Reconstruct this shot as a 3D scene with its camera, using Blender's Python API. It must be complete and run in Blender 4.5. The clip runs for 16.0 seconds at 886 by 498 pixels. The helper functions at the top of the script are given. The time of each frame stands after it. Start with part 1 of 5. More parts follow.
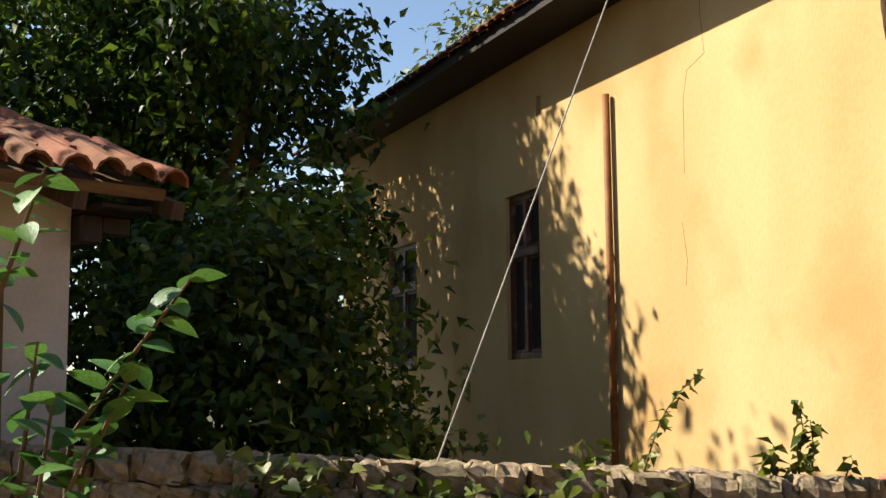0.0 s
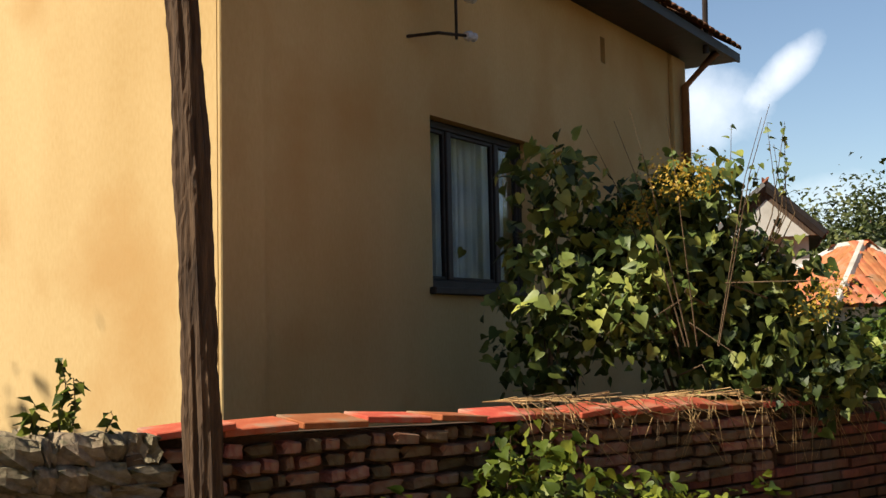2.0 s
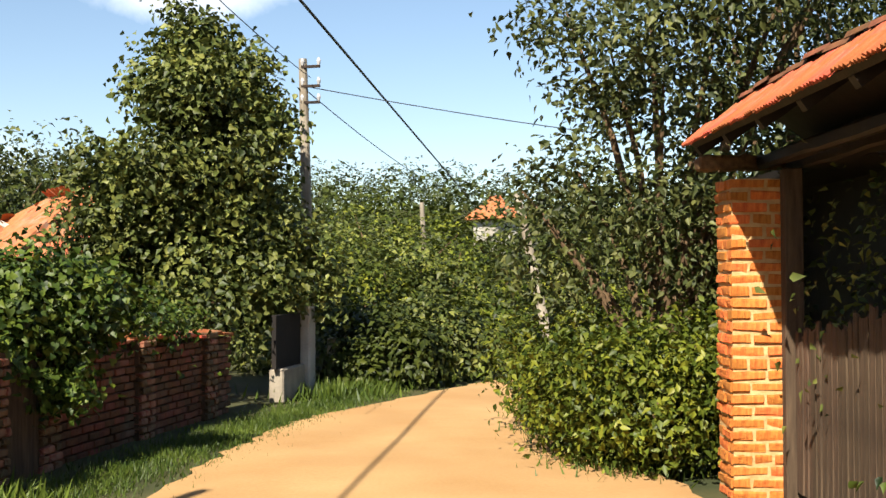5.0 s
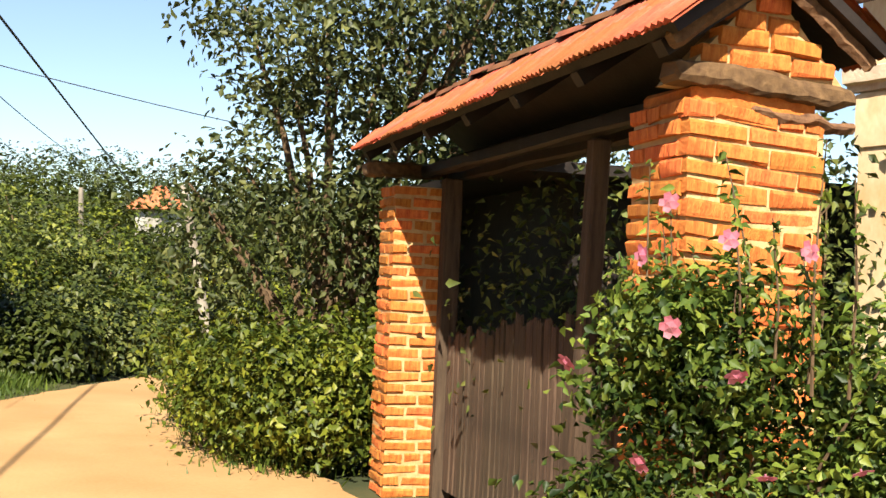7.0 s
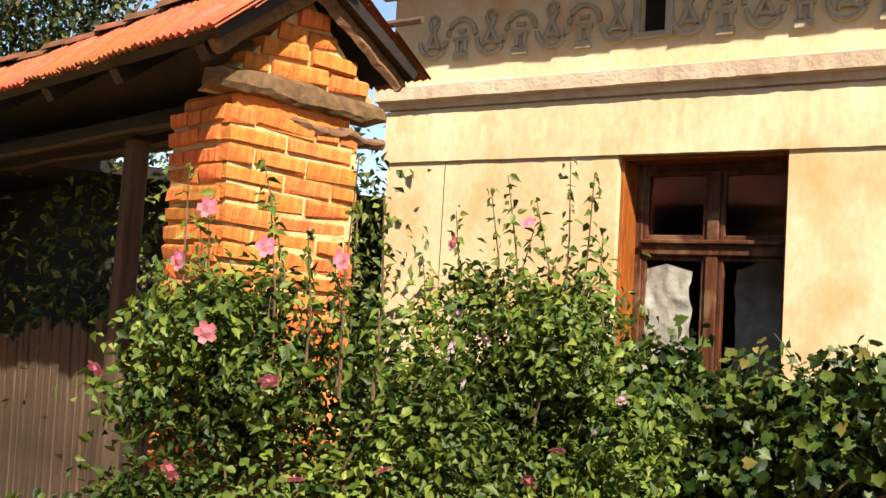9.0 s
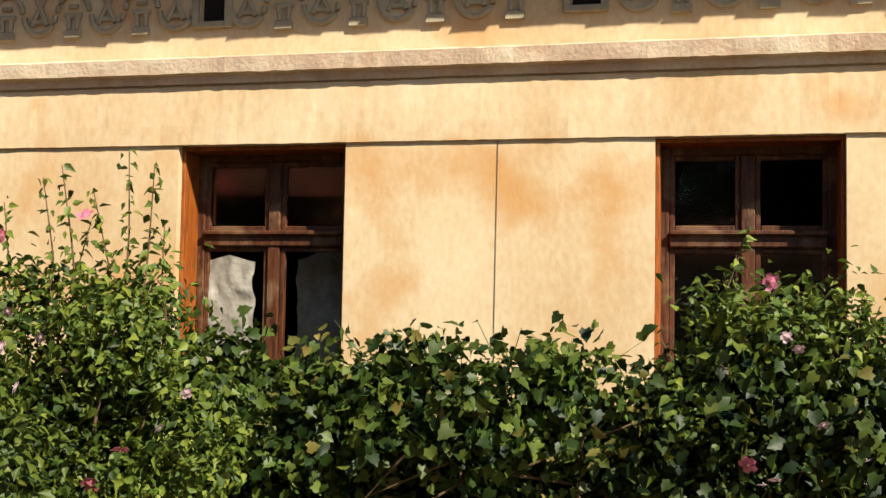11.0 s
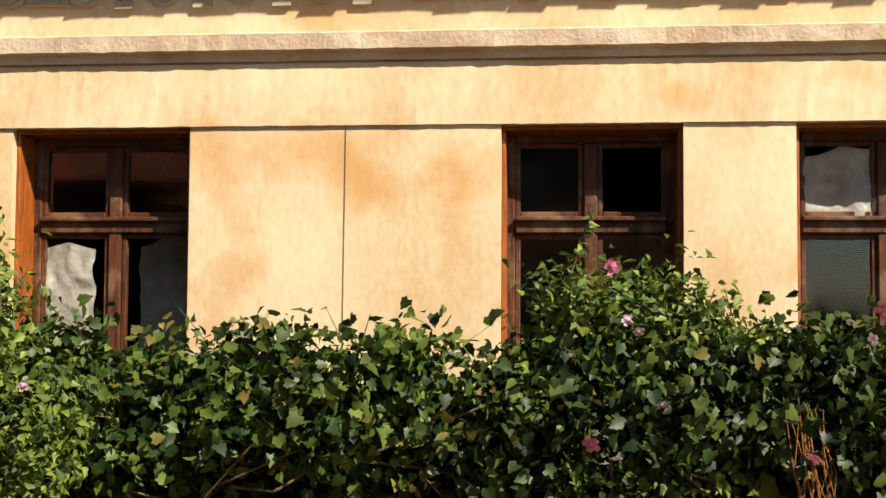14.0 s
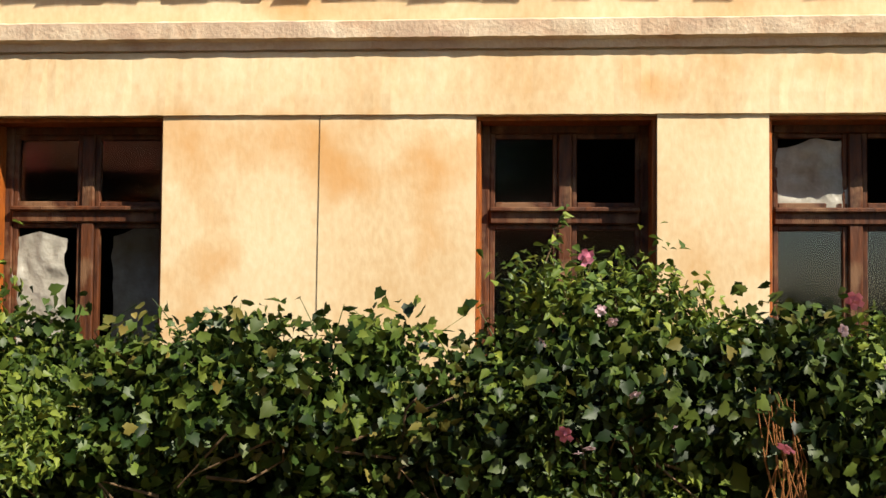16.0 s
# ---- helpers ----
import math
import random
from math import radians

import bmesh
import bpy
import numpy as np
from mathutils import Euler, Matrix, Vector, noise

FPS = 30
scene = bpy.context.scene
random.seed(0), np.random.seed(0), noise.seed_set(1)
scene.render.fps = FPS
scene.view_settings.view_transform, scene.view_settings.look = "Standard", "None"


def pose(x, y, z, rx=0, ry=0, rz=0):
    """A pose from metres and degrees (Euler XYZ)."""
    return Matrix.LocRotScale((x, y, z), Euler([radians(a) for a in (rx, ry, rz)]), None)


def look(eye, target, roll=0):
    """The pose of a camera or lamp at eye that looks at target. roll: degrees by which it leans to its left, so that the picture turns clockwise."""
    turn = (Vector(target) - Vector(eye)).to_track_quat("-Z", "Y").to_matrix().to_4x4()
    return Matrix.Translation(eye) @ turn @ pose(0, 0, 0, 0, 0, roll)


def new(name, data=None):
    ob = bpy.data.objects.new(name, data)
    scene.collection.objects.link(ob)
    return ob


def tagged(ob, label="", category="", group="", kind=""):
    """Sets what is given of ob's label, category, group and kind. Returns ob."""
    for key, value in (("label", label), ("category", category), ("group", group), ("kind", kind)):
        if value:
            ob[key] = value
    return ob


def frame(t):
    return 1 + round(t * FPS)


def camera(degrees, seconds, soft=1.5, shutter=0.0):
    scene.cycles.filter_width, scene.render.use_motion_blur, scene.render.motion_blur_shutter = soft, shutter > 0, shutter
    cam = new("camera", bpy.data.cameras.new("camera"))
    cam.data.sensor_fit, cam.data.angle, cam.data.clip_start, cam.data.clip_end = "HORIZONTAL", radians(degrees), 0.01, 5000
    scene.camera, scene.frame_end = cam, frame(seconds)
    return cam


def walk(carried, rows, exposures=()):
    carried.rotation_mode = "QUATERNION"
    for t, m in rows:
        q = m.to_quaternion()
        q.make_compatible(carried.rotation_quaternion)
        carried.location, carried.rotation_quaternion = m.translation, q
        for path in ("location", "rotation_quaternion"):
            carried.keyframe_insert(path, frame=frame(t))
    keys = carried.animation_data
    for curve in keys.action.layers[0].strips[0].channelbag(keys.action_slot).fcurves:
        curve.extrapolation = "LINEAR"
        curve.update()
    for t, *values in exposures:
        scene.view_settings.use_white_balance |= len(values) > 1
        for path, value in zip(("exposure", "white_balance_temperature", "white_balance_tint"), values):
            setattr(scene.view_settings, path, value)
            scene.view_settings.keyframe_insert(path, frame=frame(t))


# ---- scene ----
# The camera: one spot in the lane, turning to the right.
cam = camera(41.75, 16.0)
EYE = (0.0, 0.0, 1.6)


def aim(yaw, pitch, roll):
    """A pose at EYE: yaw to the left of north (+y), pitch up, roll to the left, in degrees."""
    return pose(*EYE) @ pose(0, 0, 0, 0, 0, yaw) @ pose(0, 0, 0, 90 + pitch) @ pose(0, 0, 0, 0, 0, roll)


TURNS = [
    (0.0, 151.76, 6.91, -0.58), (0.5, 144.53, 6.48, -1.05), (1.0, 135.25, 5.97, -1.06), (1.5, 126.46, 5.26, -1.39),
    (2.0, 116.79, 4.31, -1.18), (2.5, 107.86, 3.39, -1.07), (3.0, 98.32, 2.55, -1.60), (3.5, 90.04, 2.07, -1.55),
    (4.0, 82.71, 1.77, -1.25), (4.2, 80.52, 1.66, -1.22), (6.3, 63.80, 1.78, 2.19), (6.5, 62.12, 1.76, 2.33),
    (7.0, 57.10, 1.76, 2.50), (7.5, 51.34, 1.90, 2.72), (8.0, 45.59, 2.27, 2.59), (8.5, 39.42, 2.75, 3.06),
    (9.0, 34.59, 3.12, 3.14), (9.5, 28.93, 3.38, 2.81), (10.0, 23.30, 3.52, 2.55), (10.2, 21.02, 3.56, 2.23),
    (12.3, 7.38, 3.17, -0.10), (12.5, 7.34, 3.07, -0.15), (13.0, 6.91, 2.84, 0.02), (13.5, 6.23, 2.77, 0.28),
    (14.0, 5.76, 2.88, 0.38), (14.5, 5.32, 2.96, 0.39), (15.0, 4.95, 2.81, 0.37), (15.5, 4.62, 2.61, 0.41),
    (16.0, 4.49, 2.41, 0.49),
]
walk(cam, [(t, aim(a, b, c)) for t, a, b, c in TURNS],
     [(0, 1.55), (0.5, 1.42), (1.5, 1.08), (2.2, 1.25), (2.6, 1.5), (3.2, 1.58), (4, 1.42), (7.0, 1.64), (7.8, 1.68), (9.2, 1.5), (10.2, 1.2), (12.5, 1.28), (16, 1.3)])

# World and sun.
SUN_FROM = Vector((0.79, -0.62, 0.92)).normalized()
world = bpy.data.worlds.new("sky")
scene.world = world
world.use_nodes = True
wn, wl = world.node_tree.nodes, world.node_tree.links
wn.clear()
w_out, w_bg, w_sky = wn.new("ShaderNodeOutputWorld"), wn.new("ShaderNodeBackground"), wn.new("ShaderNodeTexSky")
w_sky.sky_type, w_sky.sun_disc = "NISHITA", False
w_sky.sun_elevation, w_sky.sun_rotation = math.asin(SUN_FROM.z), math.atan2(SUN_FROM.x, SUN_FROM.y)
w_sky.air_density, w_sky.dust_density, w_sky.ozone_density = 1.0, 0.35, 1.0
w_tc, w_noise, w_warp = (wn.new(k) for k in ("ShaderNodeTexCoord", "ShaderNodeTexNoise", "ShaderNodeMath"))
w_noise.inputs["Scale"].default_value, w_noise.inputs["Detail"].default_value, w_noise.inputs["Roughness"].default_value = 14, 6, 0.6
w_warp.operation = "MULTIPLY_ADD"
w_warp.inputs[1].default_value, w_warp.inputs[2].default_value = 2.4, -1.2
wl.new(w_tc.outputs["Generated"], w_noise.inputs["Vector"])
wl.new(w_noise.outputs["Fac"], w_warp.inputs[0])
sky_colour = w_sky.outputs["Color"]


def cloud(bearing, up, wide, high, tilt, thick):
    """A soft cloud in the sky at a bearing and height, in degrees; its edge is broken up by noise."""
    global sky_colour
    b, e, a = radians(bearing), radians(up), radians(tilt)
    right = Vector((math.cos(b), math.sin(b), 0))
    top_way = Vector((math.sin(b) * math.sin(e), -math.cos(b) * math.sin(e), math.cos(e)))
    axes = (right * math.cos(a) + top_way * math.sin(a)) / math.tan(radians(wide)), (top_way * math.cos(a) - right * math.sin(a)) / math.tan(radians(high))
    centre = Vector((-math.sin(b) * math.cos(e), math.cos(b) * math.cos(e), math.sin(e)))
    total = w_warp.outputs[0]
    for axis in axes:
        dot, square = wn.new("ShaderNodeVectorMath"), wn.new("ShaderNodeMath")
        away = wn.new("ShaderNodeVectorMath")
        away.operation, dot.operation, square.operation = "SUBTRACT", "DOT_PRODUCT", "MULTIPLY"
        away.inputs[1].default_value, dot.inputs[1].default_value = centre, axis
        wl.new(w_tc.outputs["Generated"], away.inputs[0])
        wl.new(away.outputs[0], dot.inputs[0])
        wl.new(dot.outputs["Value"], square.inputs[0])
        wl.new(dot.outputs["Value"], square.inputs[1])
        plus = wn.new("ShaderNodeMath")
        wl.new(total, plus.inputs[0])
        wl.new(square.outputs[0], plus.inputs[1])
        total = plus.outputs[0]
    fade, mix = wn.new("ShaderNodeMapRange"), wn.new("ShaderNodeMix")
    fade.inputs["From Min"].default_value, fade.inputs["From Max"].default_value = 1.3, -0.7
    fade.inputs["To Max"].default_value = thick
    mix.data_type = "RGBA"
    mix.inputs["B"].default_value = (11, 11.2, 11.6, 1)
    wl.new(total, fade.inputs["Value"])
    wl.new(fade.outputs["Result"], mix.inputs["Factor"])
    wl.new(sky_colour, mix.inputs["A"])
    sky_colour = mix.outputs["Result"]


cloud(100.2, 12.0, 2.3, 0.8, 42, 0.9)
cloud(104.0, 10.8, 3.2, 2.0, 0, 0.8)
cloud(85.0, 14.6, 5.0, 2.2, 5, 0.95)
cloud(97.5, 5.0, 6.0, 2.0, 0, 0.5)
cloud(152.0, 9.0, 9.0, 4.0, 10, 0.6)
wl.new(sky_colour, w_bg.inputs["Color"])
wl.new(w_bg.outputs["Background"], w_out.inputs["Surface"])
w_bg.inputs["Strength"].default_value = 0.058
sun_data = bpy.data.lights.new("sun", "SUN")
sun_data.energy, sun_data.angle, sun_data.color = 5.0, radians(0.55), (1.0, 0.92, 0.77)
sun = new("sun", sun_data)
sun.matrix_world = look(SUN_FROM * 40, (0, 0, 0))


# Materials.
def srgb(h, dim=0.6):
    """The linear base colour of a hex code that was read off a lit surface."""
    c = [int(h[i:i + 2], 16) / 255 for i in (0, 2, 4)]
    return [dim * (x / 12.92 if x <= 0.04045 else ((x + 0.055) / 1.055) ** 2.4) for x in c]


def material(name, dark, light, scale=3.0, rough=0.85, bump=0.3, fine=60.0, vary=0.0, island=False, stretch=(1, 1, 1), metal=0.0, through_light=0.0, stain=None, stain_scale=0.8, contrast=0.25, gloss=0.3):
    """Two-scale noise between two colours, an optional stain colour in patches, bump, and a per-piece value shift."""
    m = bpy.data.materials.new(name)
    m.use_nodes = True
    n, l = m.node_tree.nodes, m.node_tree.links
    b, out = n["Principled BSDF"], n["Material Output"]
    tc, mp = n.new("ShaderNodeTexCoord"), n.new("ShaderNodeMapping")
    mp.inputs["Scale"].default_value = stretch
    l.new(tc.outputs["Object"], mp.inputs["Vector"])
    big, small = n.new("ShaderNodeTexNoise"), n.new("ShaderNodeTexNoise")
    big.inputs["Scale"].default_value, big.inputs["Detail"].default_value = scale, 6
    small.inputs["Scale"].default_value, small.inputs["Detail"].default_value = fine, 4
    l.new(mp.outputs["Vector"], big.inputs["Vector"])
    l.new(mp.outputs["Vector"], small.inputs["Vector"])
    add = n.new("ShaderNodeMath")
    add.operation = "MULTIPLY_ADD"
    l.new(small.outputs["Fac"], add.inputs[0])
    add.inputs[1].default_value = 0.35
    l.new(big.outputs["Fac"], add.inputs[2])
    ramp = n.new("ShaderNodeValToRGB")
    ramp.color_ramp.elements[0].position, ramp.color_ramp.elements[1].position = 0.675 - contrast, 0.675 + contrast
    ramp.color_ramp.elements[0].color, ramp.color_ramp.elements[1].color = (*dark, 1), (*light, 1)
    l.new(add.outputs[0], ramp.inputs["Fac"])
    colour = ramp.outputs["Color"]
    if stain:
        sn, sr, mx = n.new("ShaderNodeTexNoise"), n.new("ShaderNodeValToRGB"), n.new("ShaderNodeMix")
        sn.inputs["Scale"].default_value, sn.inputs["Detail"].default_value = stain_scale, 8
        l.new(tc.outputs["Object"], sn.inputs["Vector"])
        sr.color_ramp.elements[0].position, sr.color_ramp.elements[1].position = 0.52, 0.68
        sr.color_ramp.elements[1].color = (0.8, 0.8, 0.8, 1)
        l.new(sn.outputs["Fac"], sr.inputs["Fac"])
        mx.data_type = "RGBA"
        l.new(sr.outputs["Color"], mx.inputs["Factor"])
        l.new(colour, mx.inputs["A"])
        mx.inputs["B"].default_value = (*stain, 1)
        colour = mx.outputs["Result"]
    if vary:
        if island:
            rnd = n.new("ShaderNodeNewGeometry").outputs["Random Per Island"]
        else:
            rnd = n.new("ShaderNodeObjectInfo").outputs["Random"]
        mr, hs = n.new("ShaderNodeMapRange"), n.new("ShaderNodeHueSaturation")
        mr.inputs["To Min"].default_value, mr.inputs["To Max"].default_value = 1 - vary, 1 + vary
        l.new(rnd, mr.inputs["Value"])
        l.new(mr.outputs["Result"], hs.inputs["Value"])
        mh = n.new("ShaderNodeMapRange")
        mh.inputs["To Min"].default_value, mh.inputs["To Max"].default_value = 0.5 + vary * 0.05, 0.5 - vary * 0.05
        l.new(rnd, mh.inputs["Value"])
        l.new(mh.outputs["Result"], hs.inputs["Hue"])
        l.new(colour, hs.inputs["Color"])
        colour = hs.outputs["Color"]
    l.new(colour, b.inputs["Base Color"])
    b.inputs["Specular IOR Level"].default_value = gloss
    b.inputs["Roughness"].default_value, b.inputs["Metallic"].default_value = rough, metal
    if bump:
        bp = n.new("ShaderNodeBump")
        bp.inputs["Strength"].default_value, bp.inputs["Distance"].default_value = bump, 0.02
        l.new(add.outputs[0], bp.inputs["Height"])
        l.new(bp.outputs["Normal"], b.inputs["Normal"])
    if through_light:
        tr, ms = n.new("ShaderNodeBsdfTranslucent"), n.new("ShaderNodeMixShader")
        ms.inputs["Fac"].default_value = through_light
        l.new(colour, tr.inputs["Color"])
        l.new(b.outputs["BSDF"], ms.inputs[1])
        l.new(tr.outputs["BSDF"], ms.inputs[2])
        l.new(ms.outputs["Shader"], out.inputs["Surface"])
    return m


def leafy(name, dark, light, vary=0.35, rough=0.5, through_light=0.2):
    return material(name, dark, light, scale=1.2, rough=rough, bump=0.0, fine=9, vary=vary, island=True, through_light=through_light, gloss=0.25)


M = {
    "ochre": material("ochre_plaster", srgb("caa66c"), srgb("dfbe86"), 0.9, 0.92, 0.4, 45, stain=srgb("c69a5e"), stain_scale=0.8, stretch=(1, 1, 0.4), contrast=0.2),
    "cream": material("cream_plaster", srgb("deb988"), srgb("fbe6be"), 1.3, 0.9, 0.2, 30, stain=srgb("dca25e"), stain_scale=1.5, stretch=(1, 1, 0.55), contrast=0.2),
    "stucco": material("stucco_relief", srgb("a99a80"), srgb("cdbfa0"), 6, 0.9, 0.4, 50),
    "cornice": material("cornice_plaster", srgb("d4b090"), srgb("f8e6c8"), 5, 0.9, 0.6, 50, stain=srgb("b89078"), stain_scale=2.5),
    "white": material("whitewash", srgb("b9b2a6"), srgb("dcd8cf"), 2, 0.9, 0.3, 40, stain=srgb("a09686")),
    "brick": material("orange_brick", srgb("c46026"), srgb("fa9a48"), 9, 0.9, 0.8, 70, vary=0.25),
    "brick_old": material("weathered_brick", srgb("583424"), srgb("8a583a"), 8, 0.92, 0.9, 60, vary=0.4, island=True, stain=srgb("7a6a58"), stain_scale=1.6),
    "brick_piece": material("weathered_brick_piece", srgb("5c3826"), srgb("a4704e"), 10, 0.92, 0.8, 60, vary=0.6, stain=srgb("8c7a60"), stain_scale=6),
    "mortar": material("lime_mortar", srgb("c89c64"), srgb("ecc890"), 12, 0.95, 0.8, 60),
    "mortar_old": material("grey_mortar", srgb("422f22"), srgb("6c523c"), 8, 0.95, 0.9, 50),
    "stone": material("rough_stone", srgb("7d6a52"), srgb("b9a483"), 5, 0.93, 0.8, 35, stain=srgb("5d5a3e"), stain_scale=3, vary=0.2),
    "tile": material("terracotta_tile", srgb("a84c2c"), srgb("cc7248"), 7, 0.85, 0.4, 60, vary=0.35, stain=srgb("a08a70"), stain_scale=5),
    "tile_stuff": material("terracotta_roof", srgb("b4643c"), srgb("d68c5c"), 5, 0.85, 0.4, 60, vary=0.25, island=True, stain=srgb("b09078"), stain_scale=2),
    "tile_old": material("old_roof_tile", srgb("70432e"), srgb("ac6c48"), 6, 0.88, 0.5, 50, vary=0.3, stain=srgb("6a5a4a"), stain_scale=3),
    "wood": material("weathered_wood", srgb("3a2b20"), srgb("725c48"), 4, 0.85, 0.6, 50, vary=0.18, stretch=(6, 6, 0.6)),
    "wood_h": material("weathered_beam", srgb("5a3e28"), srgb("94704c"), 4, 0.85, 0.6, 40, vary=0.2, stretch=(0.6, 6, 6)),
    "bark": material("pole_bark", srgb("2e2016"), srgb("74583e"), 5, 0.95, 1.0, 30, stretch=(7, 7, 0.5)),
    "frame": material("brown_window_paint", srgb("34190a"), srgb("6e3a16"), 6, 0.55, 0.5, 50, stretch=(6, 6, 1), stain=srgb("8a6648"), stain_scale=7),
    # Lit copy of the frame's brown: sunlight on the reveals is put into the colour.
    "frame_sunlit": material("brown_paint_sunlit", srgb("7a3a12"), srgb("c06a24"), 6, 0.5, 0.4, 50, stretch=(6, 6, 1)),
    # Dark window frames; also the near-black for parts whose shade is put into colour.
    "dark": material("dark_frame_and_shade", srgb("1c1614"), srgb("342a24"), 6, 0.6, 0.3, 40),
    # Near-black base colour that stands in for missing light, indoors and in openings.
    "unlit_black": material("unlit_black_fill", srgb("1e1a18"), srgb("302a26"), 2, 0.95, 0.0, 10),
    "rust": material("rusty_pipe", srgb("7a4a26"), srgb("a06a34"), 8, 0.7, 0.3, 50, metal=0.1),
    "iron": material("dark_iron", srgb("28201c"), srgb("4a3c34"), 10, 0.6, 0.3, 50, metal=0.6),
    "wire": material("cable", srgb("2a2a2c"), srgb("4a4a4c"), 10, 0.6, 0.0, 50),
    "light_wire": material("stay_cable", srgb("8a8074"), srgb("b0a698"), 10, 0.6, 0.0, 50),
    "porcelain": material("white_porcelain", srgb("b8b8bc"), srgb("d8d8dc"), 5, 0.25, 0.0, 30),
    "concrete": material("grey_concrete", srgb("8c8274"), srgb("b9ad9a"), 4, 0.9, 0.4, 40, stain=srgb("7a6a58")),
    "sand": material("sandy_lane", srgb("b88c58"), srgb("d0a873"), 0.8, 0.95, 0.5, 30, stain=srgb("b88f5e"), stain_scale=0.35),
    "earth": material("dry_ground", srgb("383f1e"), srgb("5c5834"), 0.9, 0.95, 0.5, 20, stain=srgb("2e3a1a"), stain_scale=0.5),
    "paper": material("yellowed_plastic", srgb("a8a090"), srgb("d6d0c2"), 7, 0.4, 0.8, 25, through_light=0.2),
    "straw": material("dry_vine_stem", srgb("9a7a4c"), srgb("cca873"), 8, 0.9, 0.3, 30),
    "twig": material("twig_bark", srgb("54402c"), srgb("80684c"), 9, 0.9, 0.4, 30),
    "pale_pink": material("pale_petal", srgb("d8a8b4"), srgb("f0dce0"), 8, 0.6, 0.0, 30, vary=0.1, through_light=0.3),
    "pink": material("pink_petal", srgb("d0607c"), srgb("eca0b0"), 8, 0.6, 0.0, 30, vary=0.15, through_light=0.3),
    "yellow_bloom": leafy("goldenrod_bloom", srgb("9a7c1c"), srgb("c8a83c")),
    "walnut_leaf": leafy("walnut_leaf", srgb("26380e"), srgb("5e7c26"), 0.6, through_light=0.42),
    "tree_leaf": leafy("linden_leaf", srgb("283410"), srgb("88924a"), 0.6),
    "grey_leaf": leafy("plum_leaf", srgb("2e3818"), srgb("747c46"), 0.6, through_light=0.3),
    "bright_leaf": leafy("shrub_leaf", srgb("36460f"), srgb("86902f"), 0.6),
    "vine_leaf": leafy("vine_leaf", srgb("18260a"), srgb("566e2a"), 0.8),
    "hib_leaf": leafy("hibiscus_leaf", srgb("22360c"), srgb("82983c"), 0.7, through_light=0.28),
    "lilac_leaf": leafy("lilac_leaf", srgb("1e2c0c"), srgb("8e9c4c"), 0.8),
    "ivy_leaf": leafy("ivy_leaf", srgb("263a10"), srgb("667c2c"), 0.6),
    "dry_leaf": leafy("withered_leaf", srgb("4c4a1e"), srgb("8c8440"), 0.5),
    "curtain": material("pale_curtain", srgb("c0ccd8"), srgb("eef4fa"), 3, 0.9, 0.2, 40),
    "wood_far": leafy("far_woodland", srgb("2a3610"), srgb("5a6424"), 0.35),
    "grass": leafy("lane_grass", srgb("344a14"), srgb("6a7c30")),
    "pear_leaf": material("pear_leaf", srgb("3f6a30"), srgb("6e9a48"), 14, 0.42, 0.2, 40, vary=0.2, through_light=0.3),
}
glass = bpy.data.materials.new("window_glass")
glass.use_nodes = True
gb = glass.node_tree.nodes["Principled BSDF"]
gb.inputs["Base Color"].default_value = (0.9, 0.95, 0.97, 1)
gb.inputs["Roughness"].default_value = 0.06
gb.inputs["Transmission Weight"].default_value = 1.0
gb.inputs["IOR"].default_value = 1.45
M["glass"] = glass


# Builders.
def link(name, bm, mat, parent=None, label="", smooth=False):
    me = bpy.data.meshes.new(name)
    bm.to_mesh(me)
    bm.free()
    return link_mesh(name, me, mat, parent, label, smooth)


def link_mesh(name, me, mat, parent=None, label="", smooth=False):
    if mat is not None and not me.materials:
        me.materials.append(M[mat])
    if smooth:
        me.polygons.foreach_set("use_smooth", [True] * len(me.polygons))
    ob = new(name, me)
    if parent is not None:
        ob.parent = parent
    if label:
        ob["label"] = label
    return ob


part = link


def hewn(x0, x1, y0, y1, z0, z1, seed, rough=0.012):
    """A rough-hewn timber: a bevelled box, cut along its length, with uneven faces and worn ends."""
    bm = boxed(x0, x1, y0, y1, z0, z1, bevel=0.018)
    size = (x1 - x0, y1 - y0, z1 - z0)
    way = size.index(max(size))
    es = [e for e in bm.edges if abs((e.verts[0].co - e.verts[1].co)[way]) > 0.5 * size[way]]
    bmesh.ops.subdivide_edges(bm, edges=es, cuts=14, use_grid_fill=True)
    for v in bm.verts:
        v.co += Vector([rough * noise.noise(v.co * 9 + Vector((seed, k * 5, 0))) + 0.5 * rough * noise.noise(v.co * 31 + Vector((seed, k * 3, 1))) for k in range(3)])
    return bm



def empty(name, m, label, category, group="", kind=""):
    ob = new(name)
    ob.empty_display_size = 0.2
    ob.matrix_basis = m
    return tagged(ob, label, category, group, kind)


def box(bm, x0, x1, y0, y1, z0, z1, m=None, bevel=0.0):
    r = bmesh.ops.create_cube(bm, size=1.0, matrix=Matrix.Translation(((x0 + x1) / 2, (y0 + y1) / 2, (z0 + z1) / 2)) @ Matrix.Diagonal((x1 - x0, y1 - y0, z1 - z0, 1)))
    if bevel:
        es = {e for v in r["verts"] for e in v.link_edges}
        bmesh.ops.bevel(bm, geom=list(es), offset=bevel, segments=1, affect="EDGES")
    if m is not None:
        bmesh.ops.transform(bm, matrix=m, verts=r["verts"] if not bevel else bm.verts)
    return bm


def boxed(*a, **k):
    return box(bmesh.new(), *a, **k)


